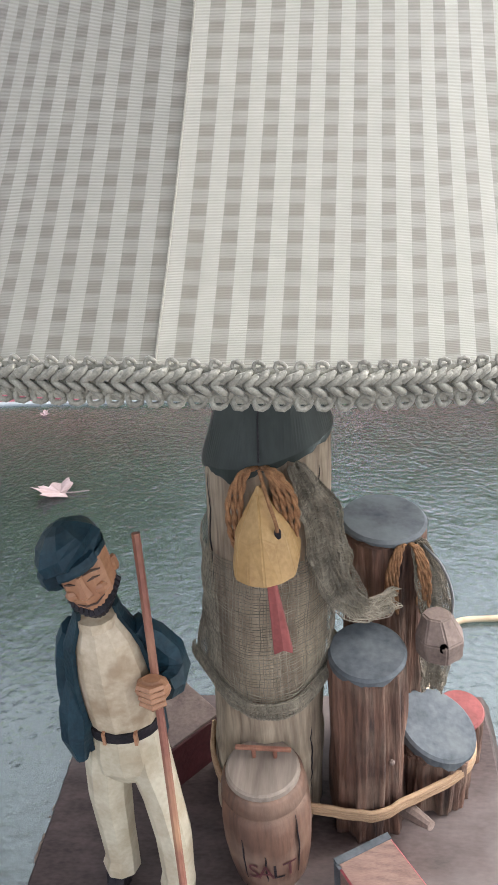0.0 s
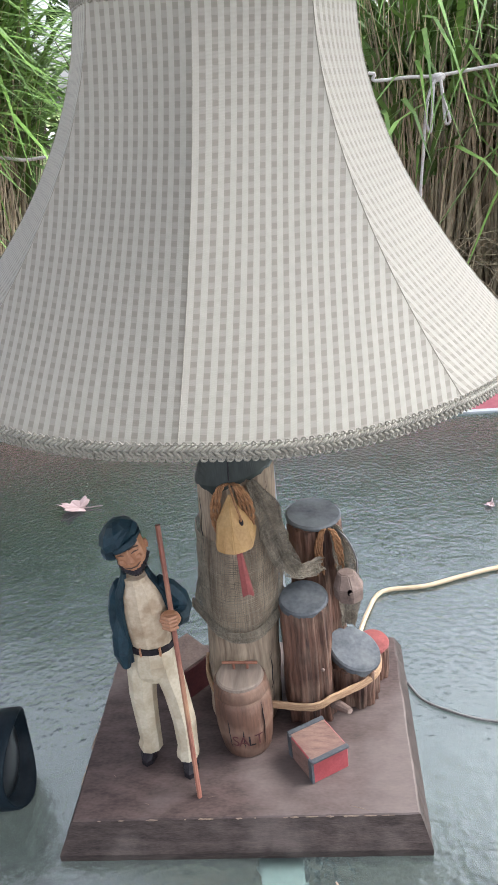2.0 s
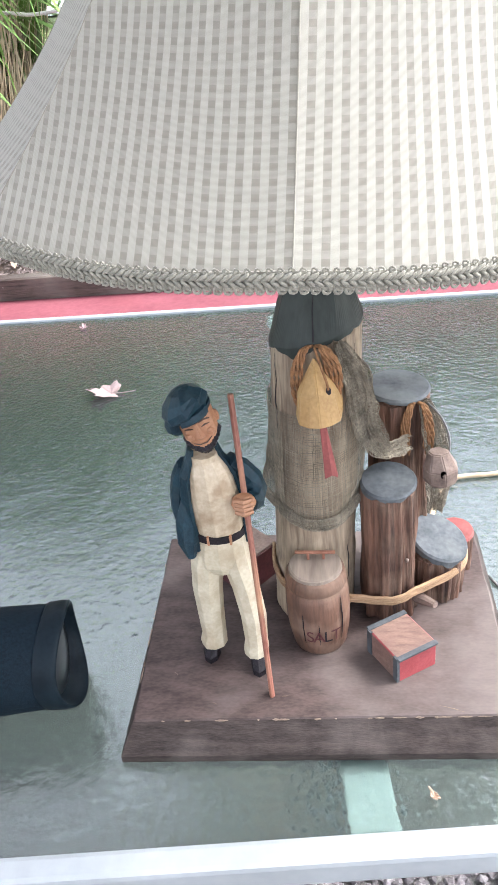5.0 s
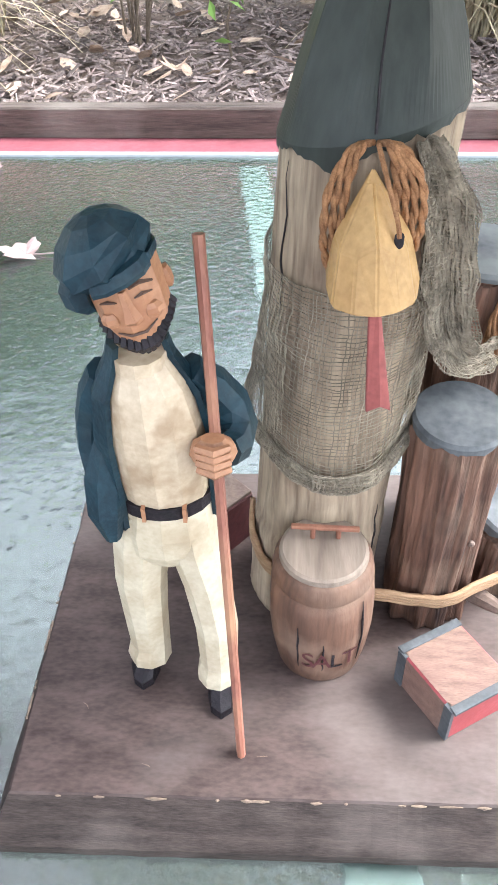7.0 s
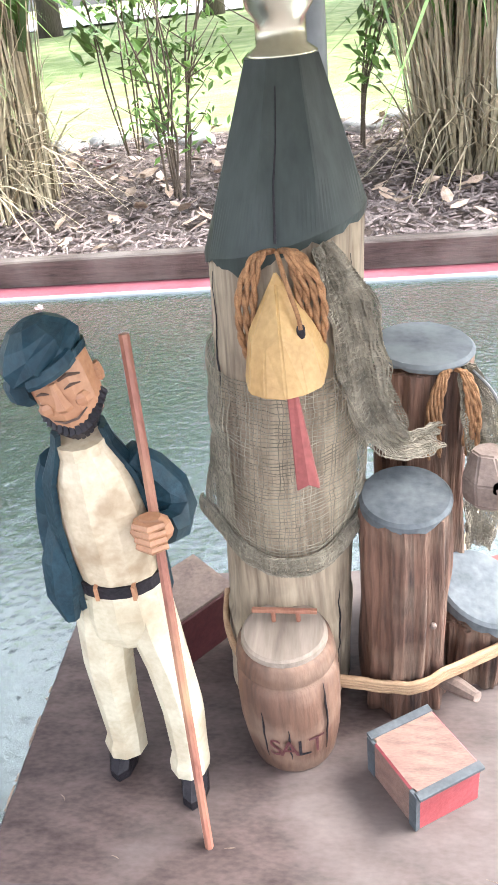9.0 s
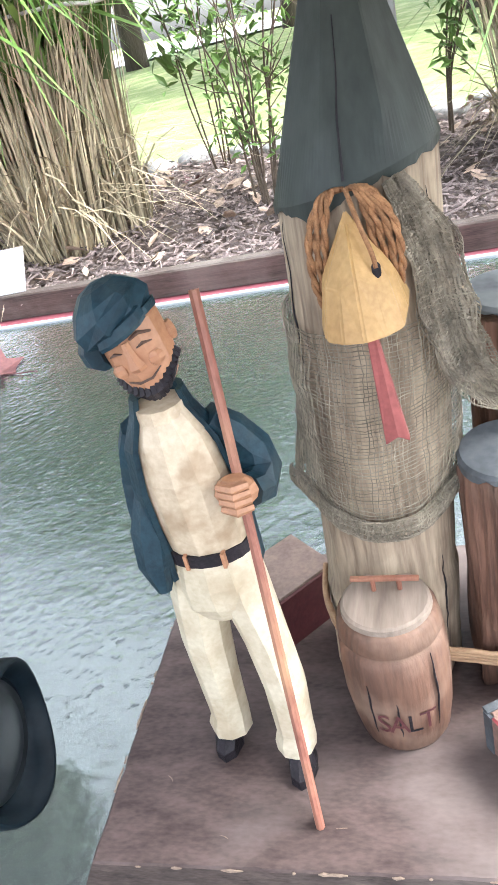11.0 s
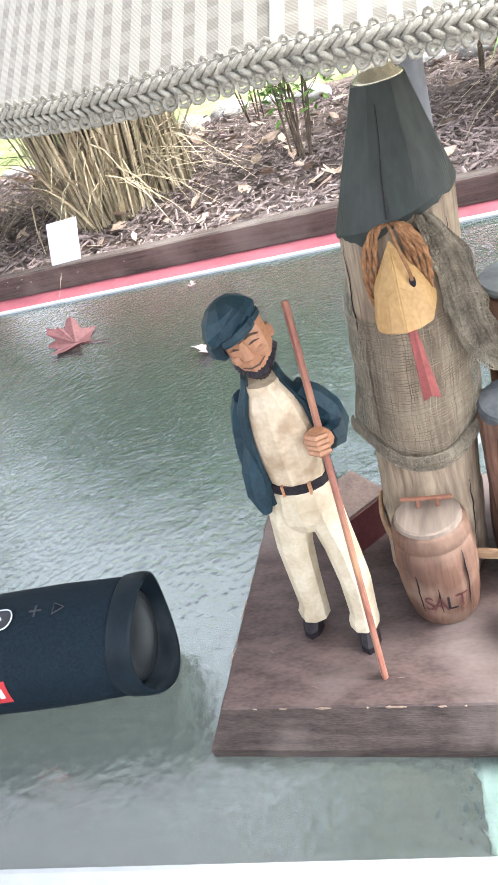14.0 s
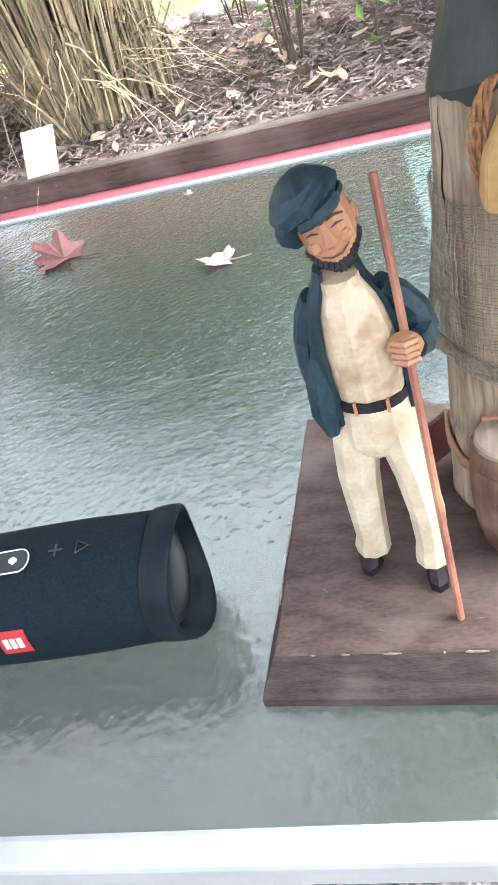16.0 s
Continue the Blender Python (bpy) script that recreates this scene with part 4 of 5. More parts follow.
# rope hanks
def hank(origin, spread, length, n, name, r=0.0026, fwd=0.004):
    k = bmesh.new()
    ox, oy, oz = origin
    for i in range(n):
        t = (i + 0.5) / n * 2 - 1
        t = math.copysign(0.42 + 0.58 * abs(t), t)
        s = spread * t
        drop = length * (0.8 + 0.25 * rng.random())
        core = curve_pts([(ox + 0.15 * s, oy + 0.002, oz + 0.001), (ox + 0.55 * s, oy - fwd, oz + 0.002 - abs(t) * 0.002), (ox + 0.95 * s, oy - fwd * 1.3, oz - drop * 0.3),
                          (ox + 1.02 * s, oy - fwd, oz - drop * 0.7), (ox + 0.9 * s, oy - fwd * 0.4, oz - drop)], 7)
        for ph in (0, math.pi):
            pts = []
            for j, p in enumerate(core):
                a = j * 0.85 + ph
                pts.append(p + Vector((math.cos(a), math.sin(a), 0)) * r * 0.45)
            tube(k, pts, r * 0.62, 6)
    return part(name, k, M_ROPE, lamp, "hank of orange-brown jute rope", True)


hank((0.0165, 0.126, 1.058), 0.0205, 0.050, 7, "rope_hank", 0.0019)
hank((0.103, 0.187, 0.966), 0.0150, 0.056, 8, "rope_hank", 0.0016)
bm = bmesh.new()
tube(bm, curve_pts([(0.113, 0.187, 0.967), (0.124, 0.181, 0.955), (0.131, 0.176, 0.935), (0.129, 0.170, 0.918), (0.122, 0.164, 0.918)]), 0.0009, 6)
part("cord_loop", bm, M_GREYCORD, lamp)

# yellow carved float with red wedge
bm = bmesh.new()
tip = bm.verts.new((0.0150, 0.1205, 1.0530))
prof2 = [(-0.0015, 0.110), (0.0005, 0.1015), (0.0085, 0.0950), (0.0180, 0.0925), (0.0270, 0.0955), (0.0345, 0.1020), (0.0365, 0.1105)]
up_r = [bm.verts.new((0.0165 + (x - 0.0175) * 0.80, y + 0.0085, 1.024 + (0.003 if i in (0, 6) else 0.006 if i == 3 else 0))) for i, (x, y) in enumerate(prof2)]
lo_r2 = [bm.verts.new((x, y + 0.001, 1.006 - (0.004 if 0 < i < 6 else 0) + 0.003 * (i / 6))) for i, (x, y) in enumerate(prof2)]
bk = [bm.verts.new(p) for p in ((0.016, 0.131, 1.047), (-0.001, 0.131, 1.008), (0.037, 0.131, 1.010))]
und = bm.verts.new((0.018, 0.118, 1.000))
for i in range(6):
    bm.faces.new((tip, up_r[i], up_r[i + 1]))
    bm.faces.new((up_r[i], lo_r2[i], lo_r2[i + 1], up_r[i + 1]))
    bm.faces.new((und, lo_r2[i + 1], lo_r2[i]))
bm.faces.new((tip, bk[0], bk[1], up_r[0]))
bm.faces.new((up_r[0], bk[1], lo_r2[0]))
bm.faces.new((tip, up_r[6], bk[2], bk[0]))
bm.faces.new((up_r[6], lo_r2[6], bk[2]))
bm.faces.new((und, lo_r2[0], bk[1]))
bm.faces.new((und, bk[2], lo_r2[6]))
bm.faces.new((und, bk[1], bk[0], bk[2]))
bmesh.ops.recalc_face_normals(bm, faces=bm.faces)
bmesh.ops.bevel(bm, geom=bm.edges[:], offset=0.0009, segments=2, affect="EDGES")
flt = part("carved_float", bm, M_YELLOW, lamp, "faceted ochre painted wooden float")
bm = bmesh.new()
loft(bm, [(0.0255, 0.1062, 1.0285, 0.0019, 0.0019), (0.0255, 0.1092, 1.0295, 0.0019, 0.0019)], 10)
bmesh.ops.rotate(bm, verts=bm.verts, cent=(0.0255, 0.1075, 1.029), matrix=Matrix.Rotation(radians(75), 3, "X"))
part("hole", bm, M_DARK, flt)
bm = bmesh.new()
tube(bm, curve_pts([(0.0165, 0.123, 1.060), (0.0205, 0.114, 1.048), (0.0245, 0.109, 1.036), (0.0255, 0.1078, 1.030)]), 0.0011, 6)
part("string", bm, M_ROPE, flt)
bm = bmesh.new()
w = [bm.verts.new(p) for p in ((0.0165, 0.112, 1.004), (0.0205, 0.112, 1.004), (0.0295, 0.1045, 0.9485), (0.0185, 0.1045, 0.9475), (0.0165, 0.116, 1.004), (0.0205, 0.116, 1.004), (0.0295, 0.1095, 0.9485), (0.0185, 0.1095, 0.9475),
                               (0.0245, 0.1035, 0.9515), (0.0245, 0.109, 0.9515))]
for q in ((0, 1, 2, 8, 3), (5, 4, 7, 9, 6), (1, 5, 6, 2), (4, 0, 3, 7), (2, 6, 9, 8), (8, 9, 7, 3), (4, 5, 1, 0)):
    bm.faces.new([w[i] for i in q])
bmesh.ops.recalc_face_normals(bm, faces=bm.faces)
bmesh.ops.bevel(bm, geom=bm.edges[:], offset=0.0005, segments=1, affect="EDGES")
part("wedge", bm, M_REDWOOD, flt, "faded red wooden wedge")

# grey six-sided float on the tall pile
bm = bmesh.new()
loft(bm, [(0.120, 0.160, 0.897, 0.009, 0.008), (0.121, 0.157, 0.904, 0.0150, 0.0135), (0.121, 0.157, 0.918, 0.0160, 0.014), (0.119, 0.161, 0.932, 0.0090, 0.008)], 7, 0, 0.12, True, 0.4)
bmesh.ops.bevel(bm, geom=bm.edges[:], offset=0.001, segments=2, affect="EDGES")
gf = part("grey_float", bm, M_FLOAT, lamp, "grey faceted wooden float with a hole")
bm = bmesh.new()
loft(bm, [(0.1215, 0.1428, 0.917, 0.0024, 0.0024), (0.1215, 0.1460, 0.917, 0.0024, 0.0024)], 12)
bmesh.ops.rotate(bm, verts=bm.verts, cent=(0.1215, 0.1435, 0.917), matrix=Matrix.Rotation(radians(90), 3, "X"))
part("hole", bm, M_DARK, gf)


# gauze net round the post, thread by thread
def net(name, fn, nu, nv, label, r=0.00033, seg=60, loose=0.35):
    """Threads both ways over the sheet fn(u, v), each a thin three-sided yarn that strays a little."""
    vs, fs = [], []
    for along, count in ((0, nu), (1, nv)):
        for i in range(count + 1):
            if rng.random() < 0.03:
                continue
            pts = []
            for j in range(seg + 1):
                t = j / seg
                w = min(1, max(0, (i + loose * 1.6 * noise.noise((i * 0.7 + along * 50, t * 9, nu)) + loose * 2.2 * noise.noise((i * 0.08 + along * 50, t * 5, 3))) / count))
                p = Vector(fn(w, t) if along == 0 else fn(t, w))
                pts.append(p + Vector((noise.noise((i, t * 30, 1)), noise.noise((i, t * 30, 2)), noise.noise((i, t * 30, 5)))) * 0.0007)
            k0 = len(vs)
            rad = r * rng.uniform(0.75, 1.25)
            for j, p in enumerate(pts):
                d = (pts[min(j + 1, seg)] - pts[max(j - 1, 0)]).normalized()
                a = d.cross(Vector((0.31, 0.87, 0.38))).normalized()
                b = d.cross(a)
                vs.extend(tuple(p - lamp.location + (a * math.cos(q) + b * math.sin(q)) * rad) for q in (0.5, 2.6, 4.7))
            for j in range(seg):
                m = k0 + 3 * j
                fs.extend(((m, m + 1, m + 4, m + 3), (m + 1, m + 2, m + 5, m + 4), (m + 2, m, m + 3, m + 5)))
    return raw(name, vs, fs, M_NET, (0, 0, 0), label, "", parent=lamp)


def wrap(u, v):
    a = radians(-208) + radians(235) * u
    z = 0.893 + 0.112 * v + 0.005 * math.sin(u * 9) * (1 - v) - 0.012 * v * math.sin(u * math.pi)
    cx, cy = AX(z)
    fold = 0.0012 * math.sin(u * 15 + v * 5) + 0.0022 * noise.noise((u * 6, v * 4, 3)) + 0.0012 * noise.noise((u * 16, v * 9, 8))
    flare = 0.0065 * math.exp(-((u - 0.09) / 0.07) ** 2) * max(0, 1 - v * 1.6) ** 1.2
    r = 0.0415 + fold + flare + 0.0015 * (1 - v)
    return (cx + r * math.cos(a), cy + r * math.sin(a), z - 0.25 * flare)


net("net", wrap, 78, 50, "grey-tan open gauze net wrapped round the post", 0.00027)
net("net_layer", lambda u, v: wrap(0.02 + 0.30 * u, 0.02 + 0.8 * v), 20, 36, "second gauze layer on the post", 0.00026)


def swag(pts, widths, folds, name, label, nu, nv):
    c = curve_pts(pts, 10)
    n = len(c) - 1

    def fn(u, v):
        i = min(int(v * n), n - 1)
        t = v * n - i
        p = c[i].lerp(c[i + 1], t)
        d = (c[i + 1] - c[i]).normalized()
        w = float(np.interp(v, [k / (len(widths) - 1) for k in range(len(widths))], widths)) * (1 + 0.3 * noise.noise((v * 9, folds, u * 2)))
        side = d.cross(Vector((0, -1, 0.2))).normalized()
        out = side.cross(d).normalized()
        a = (u - 0.5) * 2
        bulge = math.cos(a * 1.45) * w * 0.8
        crease = 0.0016 * math.sin(u * folds + v * 9 + 3 * noise.noise((v * 4, folds, 2))) + 0.0035 * noise.noise((u * 3.5, v * 9, folds)) + 0.0016 * noise.noise((u * 9, v * 22, folds))
        return tuple(p + side * a * w + out * (crease - bulge))
    return net(name, fn, nu, nv, label, 0.00036, 70, 0.5)


LIP = [(0.036, 0.1265, 1.060), (0.046, 0.1245, 1.034), (0.052, 0.1265, 1.000), (0.058, 0.133, 0.968), (0.072, 0.148, 0.944), (0.094, 0.172, 0.936)]
swag(LIP, [0.005, 0.0095, 0.011, 0.0105, 0.0085, 0.0075], 13, "net_swag", "crumpled gauze net draped to the next pile", 24, 110)
swag([(x + 0.001, y + 0.003, z - 0.002) for x, y, z in LIP], [0.0045, 0.009, 0.0105, 0.010, 0.008, 0.007], 17, "net_swag", "under layer of the draped gauze net", 24, 104)
swag([(x + 0.004 * (k % 2), y + 0.006, z - 0.004) for k, (x, y, z) in enumerate(LIP)], [0.004, 0.010, 0.0125, 0.0115, 0.008, 0.006], 11, "net_swag", "ragged inner layer of the draped gauze net", 22, 96)
FALL = [(0.110, 0.186, 0.968), (0.117, 0.181, 0.945), (0.122, 0.177, 0.915), (0.121, 0.172, 0.88), (0.119, 0.170, 0.855)]
swag(FALL, [0.005, 0.010, 0.011, 0.010, 0.007], 12, "net_swag", "gauze net hanging from the tall pile", 22, 84)
swag([(x, y + 0.004, z) for x, y, z in FALL], [0.005, 0.0095, 0.0105, 0.0095, 0.007], 15, "net_swag", "under layer of the hanging gauze net", 22, 80)


def hem(u, v):
    q = 0.1 + 0.9 * u
    p = Vector(wrap(q, 0.03))
    c = Vector((*AX(p.z), p.z))
    out = (p - c).normalized()
    a = v * 5.6
    return tuple(p + out * (0.0010 + 0.0030 * math.sin(a) + 0.0012 * noise.noise((u * 18, v * 3, 5))) + Vector((0, 0, -0.003 + 0.0062 * math.cos(a) - 0.004 * math.sin(u * math.pi) ** 2)))


net("net_hem", hem, 88, 13, "rolled hem of the grey-tan gauze net", 0.00038, 70, 0.5)
net("net_hem", lambda u, v: hem(u, 0.05 + 0.9 * v), 80, 11, "inner fold of the gauze hem", 0.00036, 70, 0.5)

# stick
bm = bmesh.new()
tube(bm, [(-0.0405, 0.0405, BT - 0.0005), (-0.0427, 0.055, 0.825), (-0.046, 0.0755, 0.92), (-0.0503, 0.1005, 1.036)], 0.0025, 8)
part("staff", bm, M_STICK, lamp, "slim red-brown wooden staff")


# ---- carved figure, one plain mesh ----
def carved_figure():
    k = bmesh.new()
    NV, CR, TN, BK = 0, 1, 2, 3
    # shoes
    loft(k, [(-0.1005, 0.0925, BT - 0.001, 0.0085, 0.0145), (-0.1005, 0.0925, BT + 0.006, 0.0082, 0.014), (-0.0995, 0.096, BT + 0.012, 0.007, 0.0085), (-0.098, 0.098, BT + 0.017, 0.0065, 0.0068)], 8, BK, 0.1)
    loft(k, [(-0.0530, 0.0755, BT - 0.001, 0.0085, 0.0145), (-0.0530, 0.0755, BT + 0.006, 0.0082, 0.014), (-0.0540, 0.080, BT + 0.012, 0.007, 0.0085), (-0.0550, 0.083, BT + 0.017, 0.0065, 0.0068)], 8, BK, 0.1)
    # trousers
    loft(k, [(-0.0972, 0.0965, BT + 0.0125, 0.0126, 0.0122), (-0.0970, 0.0970, BT + 0.019, 0.0132, 0.0126), (-0.0955, 0.0975, BT + 0.026, 0.0118, 0.0118), (-0.0950, 0.097, 0.813, 0.0128, 0.0124), (-0.0938, 0.096, 0.845, 0.0146, 0.0140), (-0.0892, 0.095, 0.878, 0.0155, 0.0160), (-0.0850, 0.094, 0.902, 0.0142, 0.0158)], 9, CR, 0.09)
    loft(k, [(-0.0556, 0.0830, BT + 0.0125, 0.0116, 0.0118), (-0.0552, 0.0840, BT + 0.019, 0.0122, 0.0120), (-0.0546, 0.0850, BT + 0.026, 0.0110, 0.0114), (-0.0545, 0.0880, 0.813, 0.0120, 0.0120), (-0.0580, 0.0910, 0.845, 0.0126, 0.0132), (-0.0635, 0.0930, 0.878, 0.0140, 0.0155), (-0.0650, 0.094, 0.902, 0.0135, 0.0155)], 9, CR, 0.08)
    loft(k, [(-0.0752, 0.094, 0.866, 0.0165, 0.0125), (-0.0756, 0.094, 0.876, 0.0250, 0.0168), (-0.0754, 0.0935, 0.890, 0.0256, 0.0180), (-0.0745, 0.093, 0.9065, 0.0228, 0.0175)], 12, CR, 0.05)
    # belt
    loft(k, [(-0.0745, 0.093, 0.9065, 0.0231, 0.0179), (-0.0745, 0.093, 0.9135, 0.0231, 0.0179)], 20, BK)
    for bx in (-0.082, -0.063):
        block(k, [(bx - 0.0009, 0.0748), (bx + 0.0009, 0.0748), (bx + 0.0009, 0.079), (bx - 0.0009, 0.079)], 0.906, 0.9145, 0.0, TN)
    # shirt
    loft(k, [(-0.0745, 0.093, 0.9135, 0.0220, 0.0168), (-0.0745, 0.0915, 0.93, 0.0224, 0.0180), (-0.0748, 0.0910, 0.955, 0.0226, 0.0180), (-0.0758, 0.092, 0.975, 0.0188, 0.0155), (-0.0768, 0.092, 0.989, 0.0108, 0.0110)], 12, 4, 0.05)
    loft(k, [(-0.0770, 0.0905, 0.9845, 0.0118, 0.0120), (-0.0770, 0.0905, 0.991, 0.0118, 0.0120)], 12, 4, 0.05)
    # jacket: back shell and two front panels
    def shell(a0, a1, secs, th):
        outer, inner = [], []
        for (cx, cy, cz, rx, ry) in secs:
            outer.append([k.verts.new((cx + rx * math.cos(a0 + (a1 - a0) * i / 9), cy + ry * math.sin(a0 + (a1 - a0) * i / 9), cz)) for i in range(10)])
            inner.append([k.verts.new((cx + (rx - th) * math.cos(a0 + (a1 - a0) * i / 9), cy + (ry - th) * math.sin(a0 + (a1 - a0) * i / 9), cz)) for i in range(10)])
        n = len(secs)
        for j in range(n - 1):
            for i in range(9):
                k.faces.new((outer[j][i], outer[j][i + 1], outer[j + 1][i + 1], outer[j + 1][i])).material_index = NV
                k.faces.new((inner[j][i + 1], inner[j][i], inner[j + 1][i], inner[j + 1][i + 1])).material_index = NV
            for i in (0, 9):
                k.faces.new((outer[j][i], outer[j + 1][i], inner[j + 1][i], inner[j][i])).material_index = NV
        for i in range(9):
            k.faces.new((outer[0][i], inner[0][i], inner[0][i + 1], outer[0][i + 1])).material_index = NV
            k.faces.new((outer[-1][i], outer[-1][i + 1], inner[-1][i + 1], inner[-1][i])).material_index = NV
    body = [(-0.0755, 0.0935, 0.897, 0.0272, 0.0205), (-0.0755, 0.0935, 0.92, 0.0268, 0.0208), (-0.0755, 0.0925, 0.95, 0.0272, 0.0215), (-0.0762, 0.0925, 0.972, 0.0238, 0.0192), (-0.0770, 0.0925, 0.988, 0.0150, 0.0145), (-0.0770, 0.0925, 0.996, 0.0128, 0.0130)]
    shell(radians(-14), radians(231), body, 0.003)
    # hanging skirt of the coat on the pocket side
    tube(k, [(-0.0955, 0.089, 0.945), (-0.0990, 0.086, 0.925), (-0.1000, 0.081, 0.907), (-0.0985, 0.0765, 0.8925)], [0.007, 0.0102, 0.0098, 0.0035], 7, NV, 1.0, 0.1)
    # pocket arm
    tube(k, [(-0.0935, 0.0955, 0.977), (-0.0980, 0.099, 0.964), (-0.1035, 0.102, 0.946), (-0.1045, 0.0995, 0.931), (-0.1005, 0.091, 0.915), (-0.0965, 0.083, 0.907)], [0.0078, 0.0098, 0.0098, 0.0096, 0.0092, 0.0078], 8, NV, 1.0, 0.08)
    # raised arm to the staff
    tube(k, [(-0.0585, 0.0955, 0.978), (-0.0510, 0.099, 0.968), (-0.0430, 0.1005, 0.956), (-0.0395, 0.097, 0.9465), (-0.0405, 0.088, 0.9430), (-0.0435, 0.081, 0.9450)], [0.0078, 0.0098, 0.0100, 0.0100, 0.0092, 0.0080], 8, NV, 1.0, 0.08)
    # fist
    ball(k, (-0.0478, 0.0775, 0.9480), 0.0105, 0.0078, 0.0085, 9, 6, TN, 0.08)
    for i in range(4):
        tube(k, [(-0.0405, 0.0728, 0.9420 + i * 0.0040), (-0.0470, 0.0688, 0.9422 + i * 0.0040), (-0.0545, 0.0718, 0.9425 + i * 0.0040)], [0.0018, 0.0024, 0.0019], 6, TN)
    # head, plain carved form, tipped to the pocket side and turned a little
    first = len(k.verts)
    loft(k, [(0.0, -0.0015, -0.0200, 0.0065, 0.0075), (0.0, -0.002, -0.0150, 0.0115, 0.0122), (0.0, -0.001, -0.0070, 0.0143, 0.0148), (0.0, 0, 0.0030, 0.0150, 0.0156), (0.0, 0.0005, 0.0120, 0.0148, 0.0152), (0.0, 0.002, 0.0190, 0.0115, 0.0125)], 11, TN, 0.05)
    # nose: a wedge widening downwards
    loft(k, [(0.0004, -0.0158, -0.0050, 0.0034, 0.0030), (0.0004, -0.0172, -0.0030, 0.0037, 0.0036), (0.0002, -0.0164, 0.0020, 0.0022, 0.0026), (0.0, -0.0150, 0.0080, 0.0016, 0.0020)], 5, TN)
    for s in (-1, 1):
        ball(k, (s * 0.0078, -0.0122, -0.0035), 0.0044, 0.0032, 0.0036, 6, 5, TN)
        tube(k, [(s * 0.0026, -0.0156, 0.0085), (s * 0.0068, -0.0150, 0.0098), (s * 0.0112, -0.0112, 0.0072)], [0.0006, 0.0010, 0.0005], 5, 5)
        tube(k, [(s * 0.0034, -0.0152, 0.0040), (s * 0.0066, -0.0146, 0.0049), (s * 0.0100, -0.0118, 0.0036)], [0.0003, 0.0008, 0.0003], 5, 5)
        ball(k, (s * 0.0152, 0.0020, 0.0005), 0.0022, 0.0040, 0.0050, 6, 5, TN)
    tube(k, [(-0.0075, -0.0137, -0.0088), (-0.0030, -0.0152, -0.0106), (0.0030, -0.0153, -0.0104), (0.0082, -0.0132, -0.0076)], [0.0003, 0.0006, 0.0006, 0.0003], 5, 5)
    # fringe under the jaw
    for i in range(17):
        b = radians(-84) + radians(168) * i / 16
        c = Vector((0.0122 * math.sin(b), -0.0125 * math.cos(b), -0.0170 + 0.0088 * math.sin(b) ** 2))
        o = Vector((math.sin(b), -math.cos(b), 0))
        tube(k, [c + Vector((0, 0, 0.0034)), c + o * 0.0020, c - o * 0.0012 - Vector((0, 0, 0.0042))], [0.0013, 0.0021, 0.0013], 5, BK)
    # cap: soft crown sagging to the pocket side, over a band
    loft(k, [(-0.0005, 0.0005, 0.0095, 0.0160, 0.0165, 0.24, -0.08), (-0.0008, 0.0005, 0.0130, 0.0168, 0.0172, 0.22, -0.08)], 11, NV, 0.03)
    loft(k, [(-0.0020, 0.001, 0.0105, 0.0162, 0.0168, 0.28, -0.08), (-0.0045, 0.002, 0.0140, 0.0192, 0.0190, 0.38, -0.06), (-0.0055, 0.003, 0.0195, 0.0188, 0.0192, 0.32, -0.04), (-0.0050, 0.003, 0.0250, 0.0148, 0.0158, 0.16, 0.0), (-0.0045, 0.003, 0.0300, 0.0088, 0.0095, 0.08, 0), (-0.0040, 0.003, 0.0318, 0.0030, 0.0030)], 8, NV, 0.15)
    loft(k, [(-0.0165, 0.001, -0.0025, 0.0042, 0.0070), (-0.0185, 0.0015, 0.0020, 0.0062, 0.0112), (-0.0180, 0.002, 0.0090, 0.0068, 0.0125), (-0.0150, 0.002, 0.0150, 0.0060, 0.0110)], 7, NV, 0.14)
    # short peak over the brow
    loft(k, [(0.0010, -0.0135, 0.0108, 0.0122, 0.0042, 0.24, 0.30), (0.0010, -0.0137, 0.0126, 0.0125, 0.0045, 0.24, 0.30), (0.0005, -0.0118, 0.0158, 0.0118, 0.0045, 0.24, 0.2)], 9, NV, 0.05)
    k.verts.ensure_lookup_table()
    place = Matrix.Translation((-0.0764, 0.0885, 1.0194)) @ Matrix.Rotation(radians(9), 4, "Z") @ Matrix.Rotation(radians(-13), 4, "Y")
    for vert in k.verts[first:]:
        vert.co = place @ vert.co
    bmesh.ops.recalc_face_normals(k, faces=k.faces)
    return part("sailor_figure", k, [M_NAVY, M_CREAM, M_TAN, M_DARK, M_SHIRT, M_UMBER], lamp, "hand-carved painted wooden seaman figurine")


carved_figure()


# ---- lamp cord, second cord ----
bm = bmesh.new()
tube(bm, curve_pts([(0.13, 0.292, 0.728), (0.15, 0.36, 0.7235), (0.175, 0.405, 0.7235), (0.235, 0.413, 0.7235), (0.29, 0.432, 0.7235), (0.36, 0.452, 0.7235), (0.5, 0.47, 0.7235), (0.7, 0.46, 0.7235), (0.93, 0.5, 0.7285)], 6), 0.0032, 8)
solo("power_cord", bm, M_CORD, (0.3, 0.43, TABLE), "tan electric cord lying on the glass", "cord", smooth=True)
bm = bmesh.new()
tube(bm, curve_pts([(0.186, 0.225, 0.7225), (0.2, 0.197, 0.7222), (0.225, 0.179, 0.7222), (0.265, 0.162, 0.7222), (0.34, 0.15, 0.7222), (0.45, 0.16, 0.7222), (0.6, 0.2, 0.7222)], 6), 0.0016, 7)
